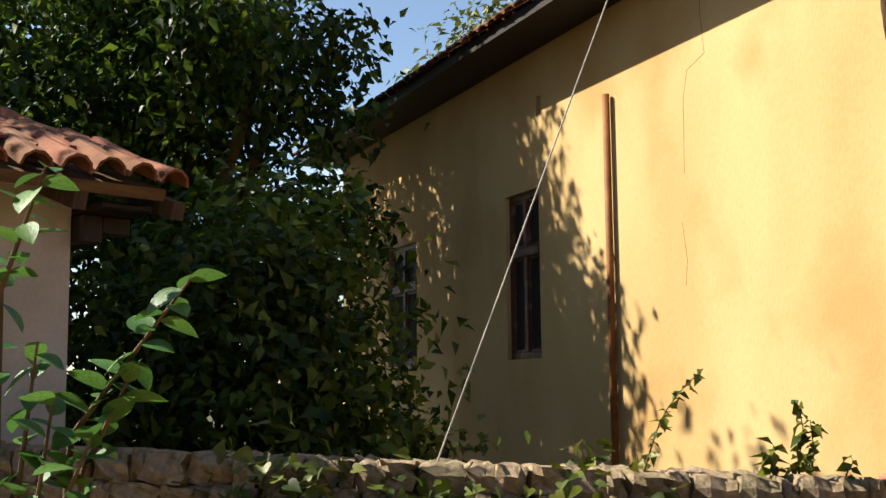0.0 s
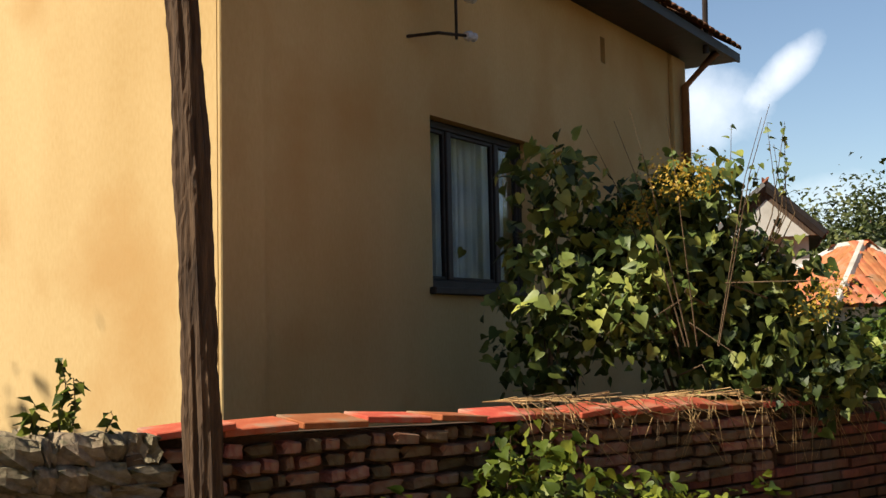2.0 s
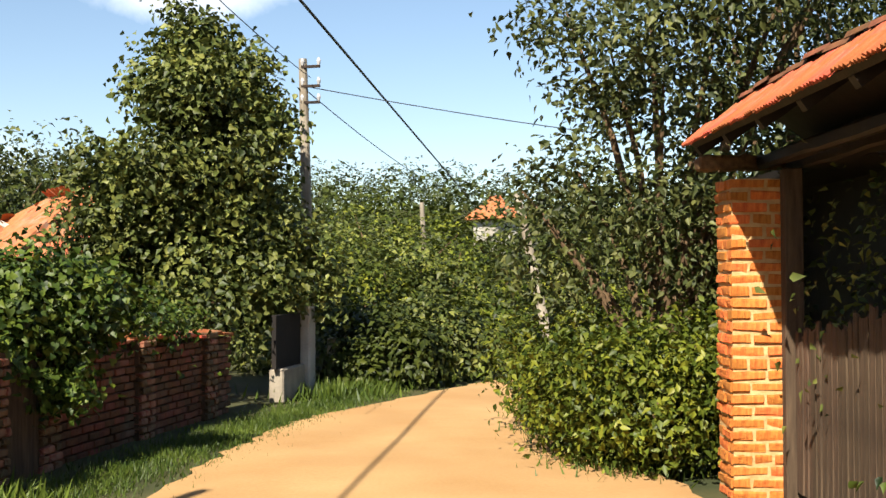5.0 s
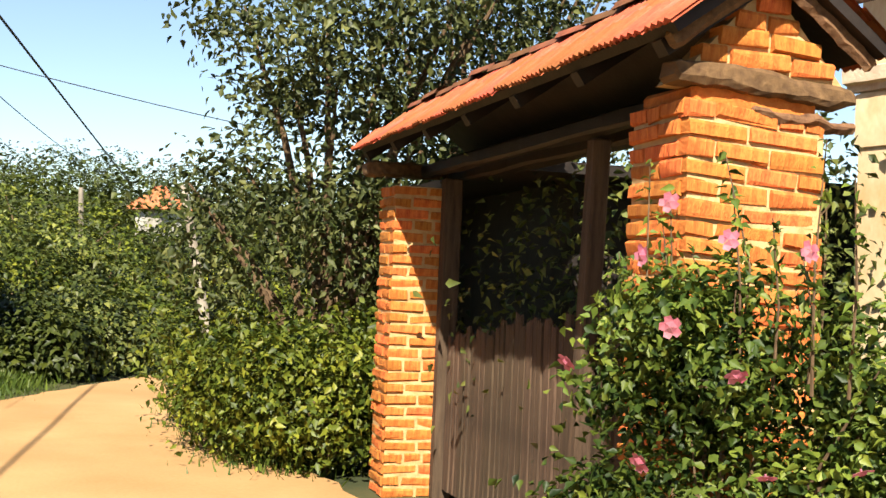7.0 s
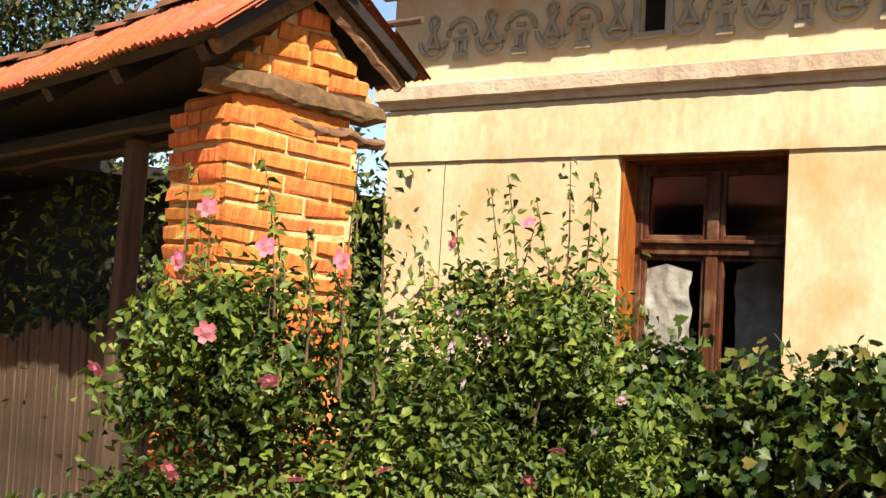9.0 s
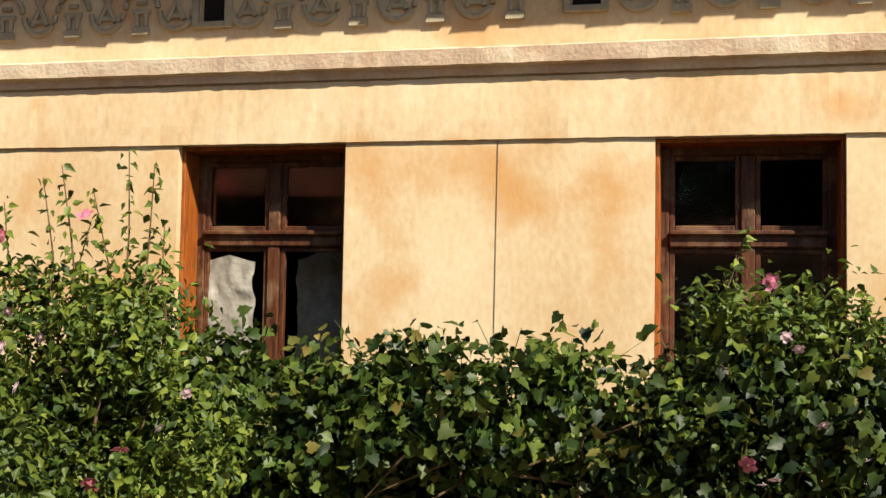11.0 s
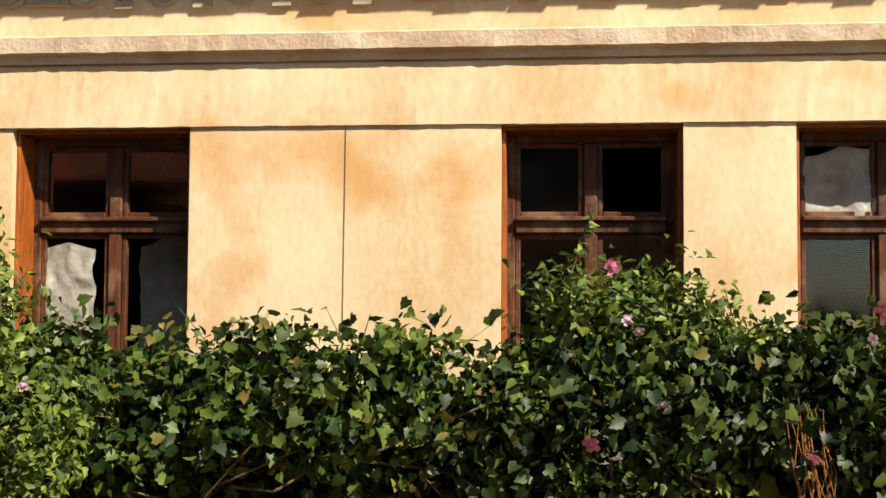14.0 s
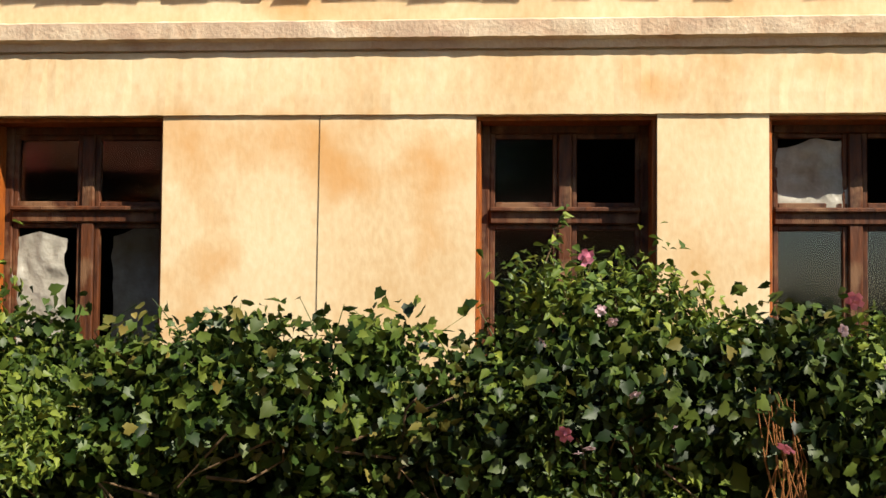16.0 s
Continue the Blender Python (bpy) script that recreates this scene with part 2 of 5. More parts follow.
def tube(bm, pts, radii, n=8, wobble=0.0, rng=random):
    """A tapered, closed tube along points."""
    pts = [Vector(p) for p in pts]
    rings = []
    for i, p in enumerate(pts):
        d = (pts[min(i + 1, len(pts) - 1)] - pts[max(i - 1, 0)]).normalized()
        a = d.cross(Vector((0, 0, 1)) if abs(d.z) < 0.9 else Vector((1, 0, 0))).normalized()
        b = d.cross(a)
        r = radii[i] if isinstance(radii, (list, tuple)) else radii
        rings.append([bm.verts.new(p + (a * math.cos(2 * math.pi * k / n) + b * math.sin(2 * math.pi * k / n)) * r * (1 + wobble * (rng.random() - 0.5))) for k in range(n)])
    for r0, r1 in zip(rings, rings[1:]):
        for k in range(n):
            bm.faces.new((r0[k], r0[(k + 1) % n], r1[(k + 1) % n], r1[k]))
    bm.faces.new(rings[0][::-1])
    bm.faces.new(rings[-1])
    return bm


def wall_with_holes(length, height, thick, holes):
    """A wall in local x (0..length), z (0..height), its face at y = 0 and its back at y = thick. holes: (x0, x1, z0, z1)."""
    bm = bmesh.new()
    xs = sorted({0, length, *[h[0] for h in holes], *[h[1] for h in holes]})
    zs = sorted({0, height, *[h[2] for h in holes], *[h[3] for h in holes]})
    solid = lambda i, k: 0 <= i < len(xs) - 1 and 0 <= k < len(zs) - 1 and not any(h[0] <= xs[i] < h[1] and h[2] <= zs[k] < h[3] for h in holes)
    vs = {}

    def v(x, y, z):
        if (x, y, z) not in vs:
            vs[x, y, z] = bm.verts.new((x, y, z))
        return vs[x, y, z]
    for i in range(len(xs) - 1):
        for k in range(len(zs) - 1):
            if not solid(i, k):
                continue
            a, b, c, d = xs[i], xs[i + 1], zs[k], zs[k + 1]
            bm.faces.new((v(a, 0, c), v(b, 0, c), v(b, 0, d), v(a, 0, d)))
            bm.faces.new((v(b, thick, c), v(a, thick, c), v(a, thick, d), v(b, thick, d)))
            if not solid(i - 1, k):
                bm.faces.new((v(a, thick, c), v(a, 0, c), v(a, 0, d), v(a, thick, d)))
            if not solid(i + 1, k):
                bm.faces.new((v(b, 0, c), v(b, thick, c), v(b, thick, d), v(b, 0, d)))
            if not solid(i, k - 1):
                bm.faces.new((v(a, thick, c), v(b, thick, c), v(b, 0, c), v(a, 0, c)))
            if not solid(i, k + 1):
                bm.faces.new((v(a, 0, d), v(b, 0, d), v(b, thick, d), v(a, thick, d)))
    return bm


# Half outlines of leaves: along the midrib, and out from it.
OUTLINES = {
    "heart": [(0.06, 0.0), (-0.08, 0.2), (0.0, 0.4), (0.22, 0.46), (0.52, 0.32), (0.78, 0.13), (1.0, 0.0)],
    "lobed": [(0.06, 0.0), (-0.1, 0.26), (0.12, 0.38), (0.28, 0.5), (0.42, 0.36), (0.62, 0.34), (0.76, 0.18), (1.0, 0.0)],
}


def leaf_mesh(name, places, normals, size, rng, shape=0.55, fold=0.25, droop=0.3, fine=False, scatter=0.6, outline=None):
    """Many pointed, folded leaves as one mesh. places, normals: arrays; size: mean length."""
    n = len(places)
    nrm = normals + rng.normal(0, scatter, (n, 3))
    nrm /= np.linalg.norm(nrm, axis=1)[:, None] + 1e-9
    ax = rng.normal(0, 1, (n, 3))
    ax[:, 2] -= droop * 2
    ax -= nrm * (ax * nrm).sum(1)[:, None]
    ax /= np.linalg.norm(ax, axis=1)[:, None] + 1e-9
    side = np.cross(nrm, ax)
    s = size * rng.uniform(0.6, 1.35, n)[:, None]
    w = s * shape * 0.5
    up = nrm * w * fold * 2
    # base, left, right, left tip side, right tip side, tip
    base = places
    l1 = places + ax * s * 0.35 + side * w + up
    r1 = places + ax * s * 0.35 - side * w + up
    mid = places + ax * s * 0.45
    tip = places + ax * s - nrm * s * 0.12
    if outline:
        edge = OUTLINES[outline]
        ring = edge + [(a, -o) for a, o in edge[-2:0:-1]]
        bend = lambda a, o: places + ax * s * a + side * s * o + nrm * (s * fold * abs(o) - s * 0.2 * a * a)
        v = np.stack([bend(0.38, 0.0)] + [bend(a, o) for a, o in ring], 1).reshape(-1, 3)
        m = len(ring)
        k = np.arange(n)[:, None] * (m + 1)
        f = np.concatenate([k + [[0, 1 + (q + 1) % m, 1 + q]] for q in range(m)], 1).reshape(-1, 3)
    elif fine:
        at_ = lambda t, o, lift: places + ax * s * t + side * w * o + nrm * (w * fold * 2 * lift - s * 0.14 * t * t)
        v = np.stack([base, at_(0.1, 0.55, 0.6), at_(0.1, -0.55, 0.6), at_(0.36, 1.0, 1.0), at_(0.36, -1.0, 1.0), at_(0.7, 0.42, 0.5), at_(0.7, -0.42, 0.5), at_(0.36, 0, 0), at_(1.0, 0, 0)], 1).reshape(-1, 3)
        k = np.arange(n)[:, None] * 9
        f = np.concatenate([k + [t] for t in ([0, 7, 1], [0, 2, 7], [1, 7, 3], [2, 4, 7], [3, 7, 5], [4, 6, 7], [5, 7, 8], [6, 8, 7])], 1).reshape(-1, 3)
    else:
        v = np.stack([base, l1, r1, mid, tip], 1).reshape(-1, 3)
        k = np.arange(n)[:, None] * 5
        f = np.concatenate([k + [[0, 3, 1]], k + [[0, 2, 3]], k + [[1, 3, 4]], k + [[3, 2, 4]]], 1).reshape(-1, 3)
    me = bpy.data.meshes.new(name)
    me.vertices.add(len(v))
    me.vertices.foreach_set("co", v.astype(np.float32).ravel())
    me.loops.add(len(f) * 3)
    me.loops.foreach_set("vertex_index", f.astype(np.int32).ravel())
    me.polygons.add(len(f))
    me.polygons.foreach_set("loop_start", np.arange(0, len(f) * 3, 3, dtype=np.int32))
    me.update(calc_edges=True)
    return me


def shell_places(blobs, n, rng, inner=0.55, clump=0.22, per=9, gap=2.2):
    """Leaf places in clumps through the outer shell of ellipsoid blobs (x, y, z, rx, ry, rz), and outward normals."""
    b = np.array(blobs, float)
    wgt = (b[:, 3] * b[:, 4] * b[:, 5]) ** (2 / 3)
    pick = rng.choice(len(b), max(1, n // per), p=wgt / wgt.sum())
    d = rng.normal(0, 1, (len(pick), 3))
    d /= np.linalg.norm(d, axis=1)[:, None]
    r = (inner + (1.08 - inner) * rng.random(len(pick)) ** 0.5)[:, None]
    bump = np.array([noise.noise(Vector(q) * 2.3 + Vector((p * 7.1, 0, 0))) for q, p in zip(d, pick)])
    c = b[pick, :3] + d * r * (1 + 0.38 * bump)[:, None] * b[pick, 3:]
    grain = gap / b[:, 3:].mean()
    full = np.array([noise.noise(Vector(q) * grain) for q in c]) > -0.26
    c, d, pick = c[full], d[full], pick[full]
    nr = d / b[pick, 3:]
    nr /= np.linalg.norm(nr, axis=1)[:, None]
    c, nr = np.repeat(c, per, 0), np.repeat(nr, per, 0)
    return c + rng.normal(0, clump, c.shape) * np.array((1, 1, 0.8)), nr * 0.7 + np.array((0, 0, 0.5))


def clumped(blobs, rng, per=5, size=0.42):
    """Each blob as a smaller core with uneven clumps standing out of its shell."""
    out = []
    for (x, y, z, a, b, c) in blobs:
        out.append((x, y, z, a * 0.72, b * 0.72, c * 0.72))
        for q in range(per):
            d = Vector(rng.normal(0, 1, 3)).normalized()
            k = size * rng.uniform(0.6, 1.3)
            out.append((x + d.x * a * 0.8, y + d.y * b * 0.8, z + d.z * c * 0.8, a * k, b * k, c * k * 0.75))
    return out


def crown(name, mat, parent, blobs, n, size, seed, label="", **k):
    rng = np.random.default_rng(seed)
    keep = {q: k.pop(q) for q in ("inner", "clump", "per", "gap") if q in k}
    lumps = k.pop("lumps", 0)
    if lumps:
        blobs = clumped(blobs, rng, lumps)
    p, nr = shell_places(blobs, n, rng, **keep)
    return link_mesh(name, leaf_mesh(name, p, nr, size, rng, **k), mat, parent, label)


def branches(bm, base, targets, r0, rng, n=6):
    """A trunk with limbs: from base up to a fork, and on to each target."""
    base = Vector(base)
    for t in targets:
        t = Vector(t)
        a, b = base.lerp(t, 0.35), base.lerp(t, 0.7)
        a.xy = base.xy + (t.xy - base.xy) * 0.15
        b.xy = base.xy + (t.xy - base.xy) * 0.55
        wob = lambda: Vector((rng.uniform(-1, 1), rng.uniform(-1, 1), 0)) * 0.06
        tube(bm, [base, a + wob(), b + wob(), t], [r0, r0 * 0.7, r0 * 0.42, r0 * 0.12], n, 0.2, rng)


def tree(name, label, category, base, blobs, n, size, leaf, seed, trunk_r=0.12, group="", limbs=6, **k):
    """blobs relative to the base. A trunk with limbs reaching into the blobs, and a crown of leaves."""
    rng = random.Random(seed)
    e = empty(name, pose(*base), label, category, group)
    bm = bmesh.new()
    targets = []
    for q in range(limbs):
        b = blobs[q % len(blobs)]
        targets.append((b[0] + rng.uniform(-0.5, 0.5) * b[3], b[1] + rng.uniform(-0.5, 0.5) * b[4], b[2] + rng.uniform(0.0, 0.7) * b[5]))
    branches(bm, (0, 0, -0.1), targets, trunk_r, rng)
    part("trunk", bm, "twig", e)
    crown("crown", leaf, e, blobs, n, size, seed, **k)
    return e


def at(bearing, d, z=0.0):
    """A place d metres from the middle of the lane, bearing in degrees to the left of north."""
    return Vector((-d * math.sin(radians(bearing)), d * math.cos(radians(bearing)), z))


def smooth(a, b, x):
    u = min(1, max(0, (x - a) / (b - a)))
    return u * u * (3 - 2 * u)


def ground_z(x, y):
    d = math.hypot(x, y)
    brg = math.degrees(math.atan2(-x, y))
    side = smooth(28, 50, brg) * (1 - smooth(95, 130, brg))
    return side * (smooth(24, 60, d) * 1.6 + smooth(50, 210, d) * 12.0) + 0.04 * noise.noise((x * 0.3, y * 0.3, 0)) * smooth(3, 8, d)


# Ground and lane.
bm = bmesh.new()
radii = [0, 2, 4, 6, 8, 10, 12, 14, 16, 18, 20, 23, 26, 30, 35, 42, 50, 60, 75, 95, 120, 150, 180, 215, 300, 600, 1500, 4000]
seg = 96
rings = []
for r in radii[1:]:
    rings.append([bm.verts.new((r * math.cos(2 * math.pi * k / seg), r * math.sin(2 * math.pi * k / seg), ground_z(r * math.cos(2 * math.pi * k / seg), r * math.sin(2 * math.pi * k / seg)))) for k in range(seg)])
c0 = bm.verts.new((0, 0, 0))
for k in range(seg):
    bm.faces.new((c0, rings[0][k], rings[0][(k + 1) % seg]))
    for a, b in zip(rings, rings[1:]):
        bm.faces.new((a[k], b[k], b[(k + 1) % seg], a[(k + 1) % seg]))
tagged(link("ground", bm, "earth", smooth=True), "dry grassy ground rising to a wooded hill", "ground", kind="structure")

LANE_L = [(14, -7.5), (5, -4.2), (-2, -2.2), (-6, -0.9), (-8.8, 0.34), (-11, 1.2), (-13.2, 2.2), (-14.6, 3.5), (-16.7, 5.5), (-19, 7.1), (-24, 9.5), (-32, 12.5)]
LANE_R = [(14, -1.5), (5, 2.0), (-1, 3.0), (-4.6, 3.6), (-8.3, 4.3), (-10.3, 4.25), (-12.2, 4.5), (-14.2, 5.3), (-16.2, 6.4), (-18.6, 8.6), (-23.4, 11.6), (-31.4, 14.6)]


def spline(pts, n):
    out = []
    P = [Vector((*p, 0)) for p in pts]
    P = [P[0] * 2 - P[1]] + P + [P[-1] * 2 - P[-2]]
    for i in range(1, len(P) - 2):
        for q in range(n):
            t = q / n
            a, b, c, d = P[i - 1:i + 3]
            out.append(0.5 * ((2 * b) + (c - a) * t + (2 * a - 5 * b + 4 * c - d) * t * t + (3 * b - a - 3 * c + d) * t ** 3))
    return out + [P[-2]]


bm = bmesh.new()
prev = None
for i, (a, b) in enumerate(zip(spline(LANE_L, 10), spline(LANE_R, 10))):
    a = a + (a - b).normalized() * 0.12 * noise.noise((i * 0.7, 0, 0))
    b = b + (b - a).normalized() * 0.15 * noise.noise((i * 0.7, 5, 0))
    row = []
    for q in range(9):
        p = a.lerp(b, q / 8)
        row.append(bm.verts.new((p.x, p.y, ground_z(p.x, p.y) + 0.03 + 0.03 * math.sin(q / 8 * math.pi))))
    if prev:
        for q in range(8):
            bm.faces.new((prev[q], row[q], row[q + 1], prev[q + 1]))
    prev = row
bmesh.ops.recalc_face_normals(bm, faces=bm.faces)
tagged(link("road", bm, "sand", smooth=True), "sandy village lane bending past garden walls", "road", kind="structure")


# Windows.
def window_unit(parent, m, w, h, wood, transom=0.38, mull=(0.5,), depth=0.16, name="window", sill=True, panes=True, label="", bare=(), pane="glass"):
    """A framed window in local x (0..w), z (0..h), set back by depth behind the wall's face."""
    e = new(name)
    e.parent, e.matrix_basis = parent, m
    if label:
        e["label"] = label
    f = 0.07
    for nm, b in (("frame", (0, f, depth, depth + 0.08, 0, h)), ("frame", (w - f, w, depth, depth + 0.08, 0, h)), ("frame", (f, w - f, depth, depth + 0.08, h - f, h)), ("frame", (f, w - f, depth, depth + 0.08, 0, f))):
        part(nm, boxed(*b, bevel=0.008), wood, e)
    zt = h * (1 - transom)
    if transom:
        part("transom", boxed(f, w - f, depth - 0.02, depth + 0.07, zt - 0.05, zt + 0.05, bevel=0.01), wood, e)
        if depth > 0.2:
            part("ledge", boxed(f, w - f, depth - 0.05, depth - 0.02, zt + 0.02, zt + 0.05, bevel=0.008), wood, e)
    for q in mull:
        part("mullion", boxed(w * q - 0.04, w * q + 0.04, depth - 0.01, depth + 0.06, f, h - f, bevel=0.008), wood, e)
    xs = [f, *[w * q for q in mull], w - f]
    k = 0
    for i in range(len(xs) - 1):
        for z0, z1 in (((f, zt), (zt, h - f)) if transom else ((f, h - f),)):
            x0, x1 = xs[i] + (0.04 if i else 0), xs[i + 1] - (0.04 if i < len(xs) - 2 else 0)
            b0, b1 = z0 + 0.05 * (z0 > f), z1 - 0.05 * (z1 < h - f)
            for bb in ((x0, x0 + 0.03, b0, b1), (x1 - 0.03, x1, b0, b1), (x0 + 0.03, x1 - 0.03, b0, b0 + 0.03), (x0 + 0.03, x1 - 0.03, b1 - 0.03, b1)):
                part("sash", boxed(bb[0], bb[1], depth + 0.01, depth + 0.05, bb[2], bb[3], bevel=0.005), wood, e)
            if panes and k not in bare:
                p = part("pane", boxed(x0 + 0.025, x1 - 0.025, depth + 0.03, depth + 0.034, b0 + 0.025, b1 - 0.025), pane, e)
                p.visible_shadow = False
            k += 1
    if depth > 0.2:
        # Boards lining the reveal, coloured as the frame's brown wood looks in sun.
        for b in ((0.0, 0.025, 0.05, depth, 0, h - 0.025), (w - 0.025, w, 0.05, depth, 0, h - 0.025), (0.0, w, 0.05, depth, h - 0.025, h)):
            part("reveal_board", boxed(*b, bevel=0.004), "frame_sunlit", e)
    if sill:
        part("sill", boxed(-0.05, w + 0.05, -0.06, depth, -0.06, 0.0, bevel=0.01), wood, e)
    return e


# Roof tiles: a barrel piece, laid in rows on a slope.
def tile_shape(w, l, h=0.045, seg=5, thick=0.012):
    bm = bmesh.new()
    ends = []
    for y, sc in ((0, 1.0), (l, 0.86)):
        o = [bm.verts.new((w / 2 * sc * math.cos(math.pi * k / seg), y, h * sc * math.sin(math.pi * k / seg))) for k in range(seg + 1)]
        i = [bm.verts.new(((w / 2 - thick) * sc * math.cos(math.pi * k / seg), y, (h - thick) * sc * math.sin(math.pi * k / seg) - 0.002)) for k in range(seg + 1)]
        ends.append((o, i))
    (o0, i0), (o1, i1) = ends
    for k in range(seg):
        bm.faces.new((o0[k], o0[k + 1], o1[k + 1], o1[k]))
        bm.faces.new((i0[k + 1], i0[k], i1[k], i1[k + 1]))
        bm.faces.new((o0[k + 1], o0[k], i0[k], i0[k + 1]))
    bmesh.ops.recalc_face_normals(bm, faces=bm.faces)
    return bm


def ribbed_tile(w, l, ribs=4, high=0.016, thick=0.014):
    """A flat pressed roof tile with rounded ribs running down it."""
    bm = bmesh.new()
    n = ribs * 2
    rows = []
    for y in (0, l):
        for under in (0, 1):
            rows.append([bm.verts.new((w * (k / n - 0.5), y, (high if k % 2 else 0.0) - thick * under)) for k in range(n + 1)])
    (a, b, c, d) = rows
    for k in range(n):
        bm.faces.new((a[k], a[k + 1], c[k + 1], c[k]))
        bm.faces.new((b[k + 1], b[k], d[k], d[k + 1]))
        bm.faces.new((a[k + 1], a[k], b[k], b[k + 1]))
    bmesh.ops.recalc_face_normals(bm, faces=bm.faces)
    return bm


def tile_spots(width, slope, tw, tl, rng, inside=lambda u, v: True):
    """Spots (u along the eave, v up the slope) for alternate channel and cover tiles."""
    out = []
    for r in range(int(slope / tl) + 1):
        for c in range(int(width / tw) + 1):
            u, v = c * tw + tw / 2, r * tl
            if u < width and inside(u, v + tl / 2):
                out.append((u + rng.uniform(-0.01, 0.01), v + rng.uniform(-0.015, 0.015), rng.uniform(-2.5, 2.5)))
    return out


def tiled_slope(name, parent, m, width, slope, tw=0.2, tl=0.33, mat="tile_stuff", seed=1, inside=lambda u, v: True, pieces=False, label="", jumble=1.0, ribbed=False, high=0.045, wide=1.08):
    """A slope in local x (eave) and y (up the slope) at pose m, with a board under the tiles; pieces: each tile an object."""
    rng = random.Random(seed)
    e = new(name)
    e.parent, e.matrix_basis = parent, m
    if label:
        e["label"] = label
    spots = tile_spots(width, slope, tw, tl, rng, inside)
    if pieces:
        me = bpy.data.meshes.new("tile")
        bm = ribbed_tile(tw * 1.02, tl * 1.22) if ribbed else tile_shape(tw * wide, tl * 1.22, high)
        bm.to_mesh(me)
        bm.free()
        me.materials.append(M[mat])
        for u, v, a in spots:
            ob = new("tile", me)
            ob.parent = e
            ob.matrix_basis = pose(u + 0.01 * jumble * rng.uniform(-1, 1), v - 0.04, 0.03 + 0.008 * jumble * rng.random(), 4 + jumble * rng.uniform(-1, 1), jumble * rng.uniform(-2, 2), a * jumble)
    else:
        verts, faces = [], []
        bm = tile_shape(tw * 1.08, tl * 1.22, seg=4)
        bm.verts.index_update()
        base = [v.co.copy() for v in bm.verts]
        fs = [[v.index for v in f.verts] for f in bm.faces]
        bm.free()
        for u, v, a in spots:
            mm = pose(u, v - 0.04, 0.03 + 0.008 * rng.random(), 4, 0, a)
            k = len(verts)
            verts += [mm @ q for q in base]
            faces += [[k + i for i in f] for f in fs]
        me = bpy.data.meshes.new("tiles")
        me.from_pydata(verts, [], faces)
        tagged(link_mesh("tiles", me, mat, e), kind="stuff")
    return e


# House with ochre plaster, across the lane.
HA = empty("ochre_house", pose(-5.8, -4.5, 0, 0, 0, 175), "ochre plastered village house with brown tiled hip roof", "house")
LA, DA, HH = 8.4, 11.3, 5.0
part("front_wall", wall_with_holes(LA, HH, 0.35, [(2.5, 4.25, 2.0, 3.4), (5.95, 6.07, 4.5, 4.78)]), "ochre", HA)
sw = part("side_wall", wall_with_holes(DA - 0.35, HH, 0.35, [(5.43, 6.17, 1.9, 3.6), (1.9, 2.9, 1.9, 3.45), (6.15, 6.25, 4.32, 4.52)]), "ochre", HA)
sw.matrix_basis = pose(0, DA, 0, 0, 0, -90)
part("back_wall", boxed(0.35, LA, DA - 0.35, DA, 0, HH), "ochre", HA)
part("end_wall", boxed(LA - 0.35, LA, 0.35, DA - 0.35, 0, HH), "ochre", HA)
# Interior surfaces are near-black: the dimness indoors is put into their colour.
part("floor_slab", boxed(0.35, LA - 0.35, 0.35, DA - 0.35, 0, 0.9), "unlit_black", HA)
part("attic_floor", boxed(0.35, LA - 0.35, 0.35, DA - 0.35, 4.85, 5.0), "unlit_black", HA)
part("inner_wall", boxed(0.4, LA - 0.35, 2.2, 2.3, 0.9, 4.85), "unlit_black", HA)
part("inner_wall", boxed(2.0, 2.1, 2.3, DA - 0.35, 0.9, 4.85), "unlit_black", HA)
ov = 0.55
# Wooden eave in near-black: the shade beneath it is put into the colour.
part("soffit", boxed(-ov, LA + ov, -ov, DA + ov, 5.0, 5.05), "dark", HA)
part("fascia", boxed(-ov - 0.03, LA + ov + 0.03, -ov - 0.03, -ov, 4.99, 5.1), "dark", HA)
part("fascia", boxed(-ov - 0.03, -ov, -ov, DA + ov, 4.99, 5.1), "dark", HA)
RW, RD = LA + 2 * ov + 0.1, DA + 2 * ov + 0.1
pitch = 28
half = RW / 2 / math.cos(radians(pitch))
tiled_slope("roof_slope", HA, pose(-ov - 0.05, -ov - 0.05, 5.1) @ pose(0, 0, 0, pitch), RW, half, mat="tile_old", inside=lambda u, v: v * math.cos(radians(pitch)) < min(u, RW - u), seed=3)
tiled_slope("roof_slope", HA, pose(-ov - 0.05, DA + ov + 0.05, 5.1, 0, 0, -90) @ pose(0, 0, 0, pitch), RD, half, mat="tile_old", inside=lambda u, v: v * math.cos(radians(pitch)) < min(u, RD - u), seed=4)
bm = bmesh.new()
h0 = RW / 2 * math.tan(radians(pitch))
q = [bm.verts.new(v) for v in ((-ov, -ov, 5.08), (LA + ov, -ov, 5.08), (LA + ov, DA + ov, 5.08), (-ov, DA + ov, 5.08), (LA / 2, LA / 2, 5.06 + h0), (LA / 2, DA - LA / 2, 5.06 + h0))]
for f in ((0, 1, 4), (1, 2, 5, 4), (2, 3, 5), (3, 0, 4, 5), (3, 2, 1, 0)):
    bm.faces.new([q[i] for i in f])
part("roof_deck", bm, "wood", HA)
window_unit(HA, pose(2.5, 0, 2.0), 1.75, 1.4, "dark", transom=0, mull=(0.25, 0.72), depth=0.1)
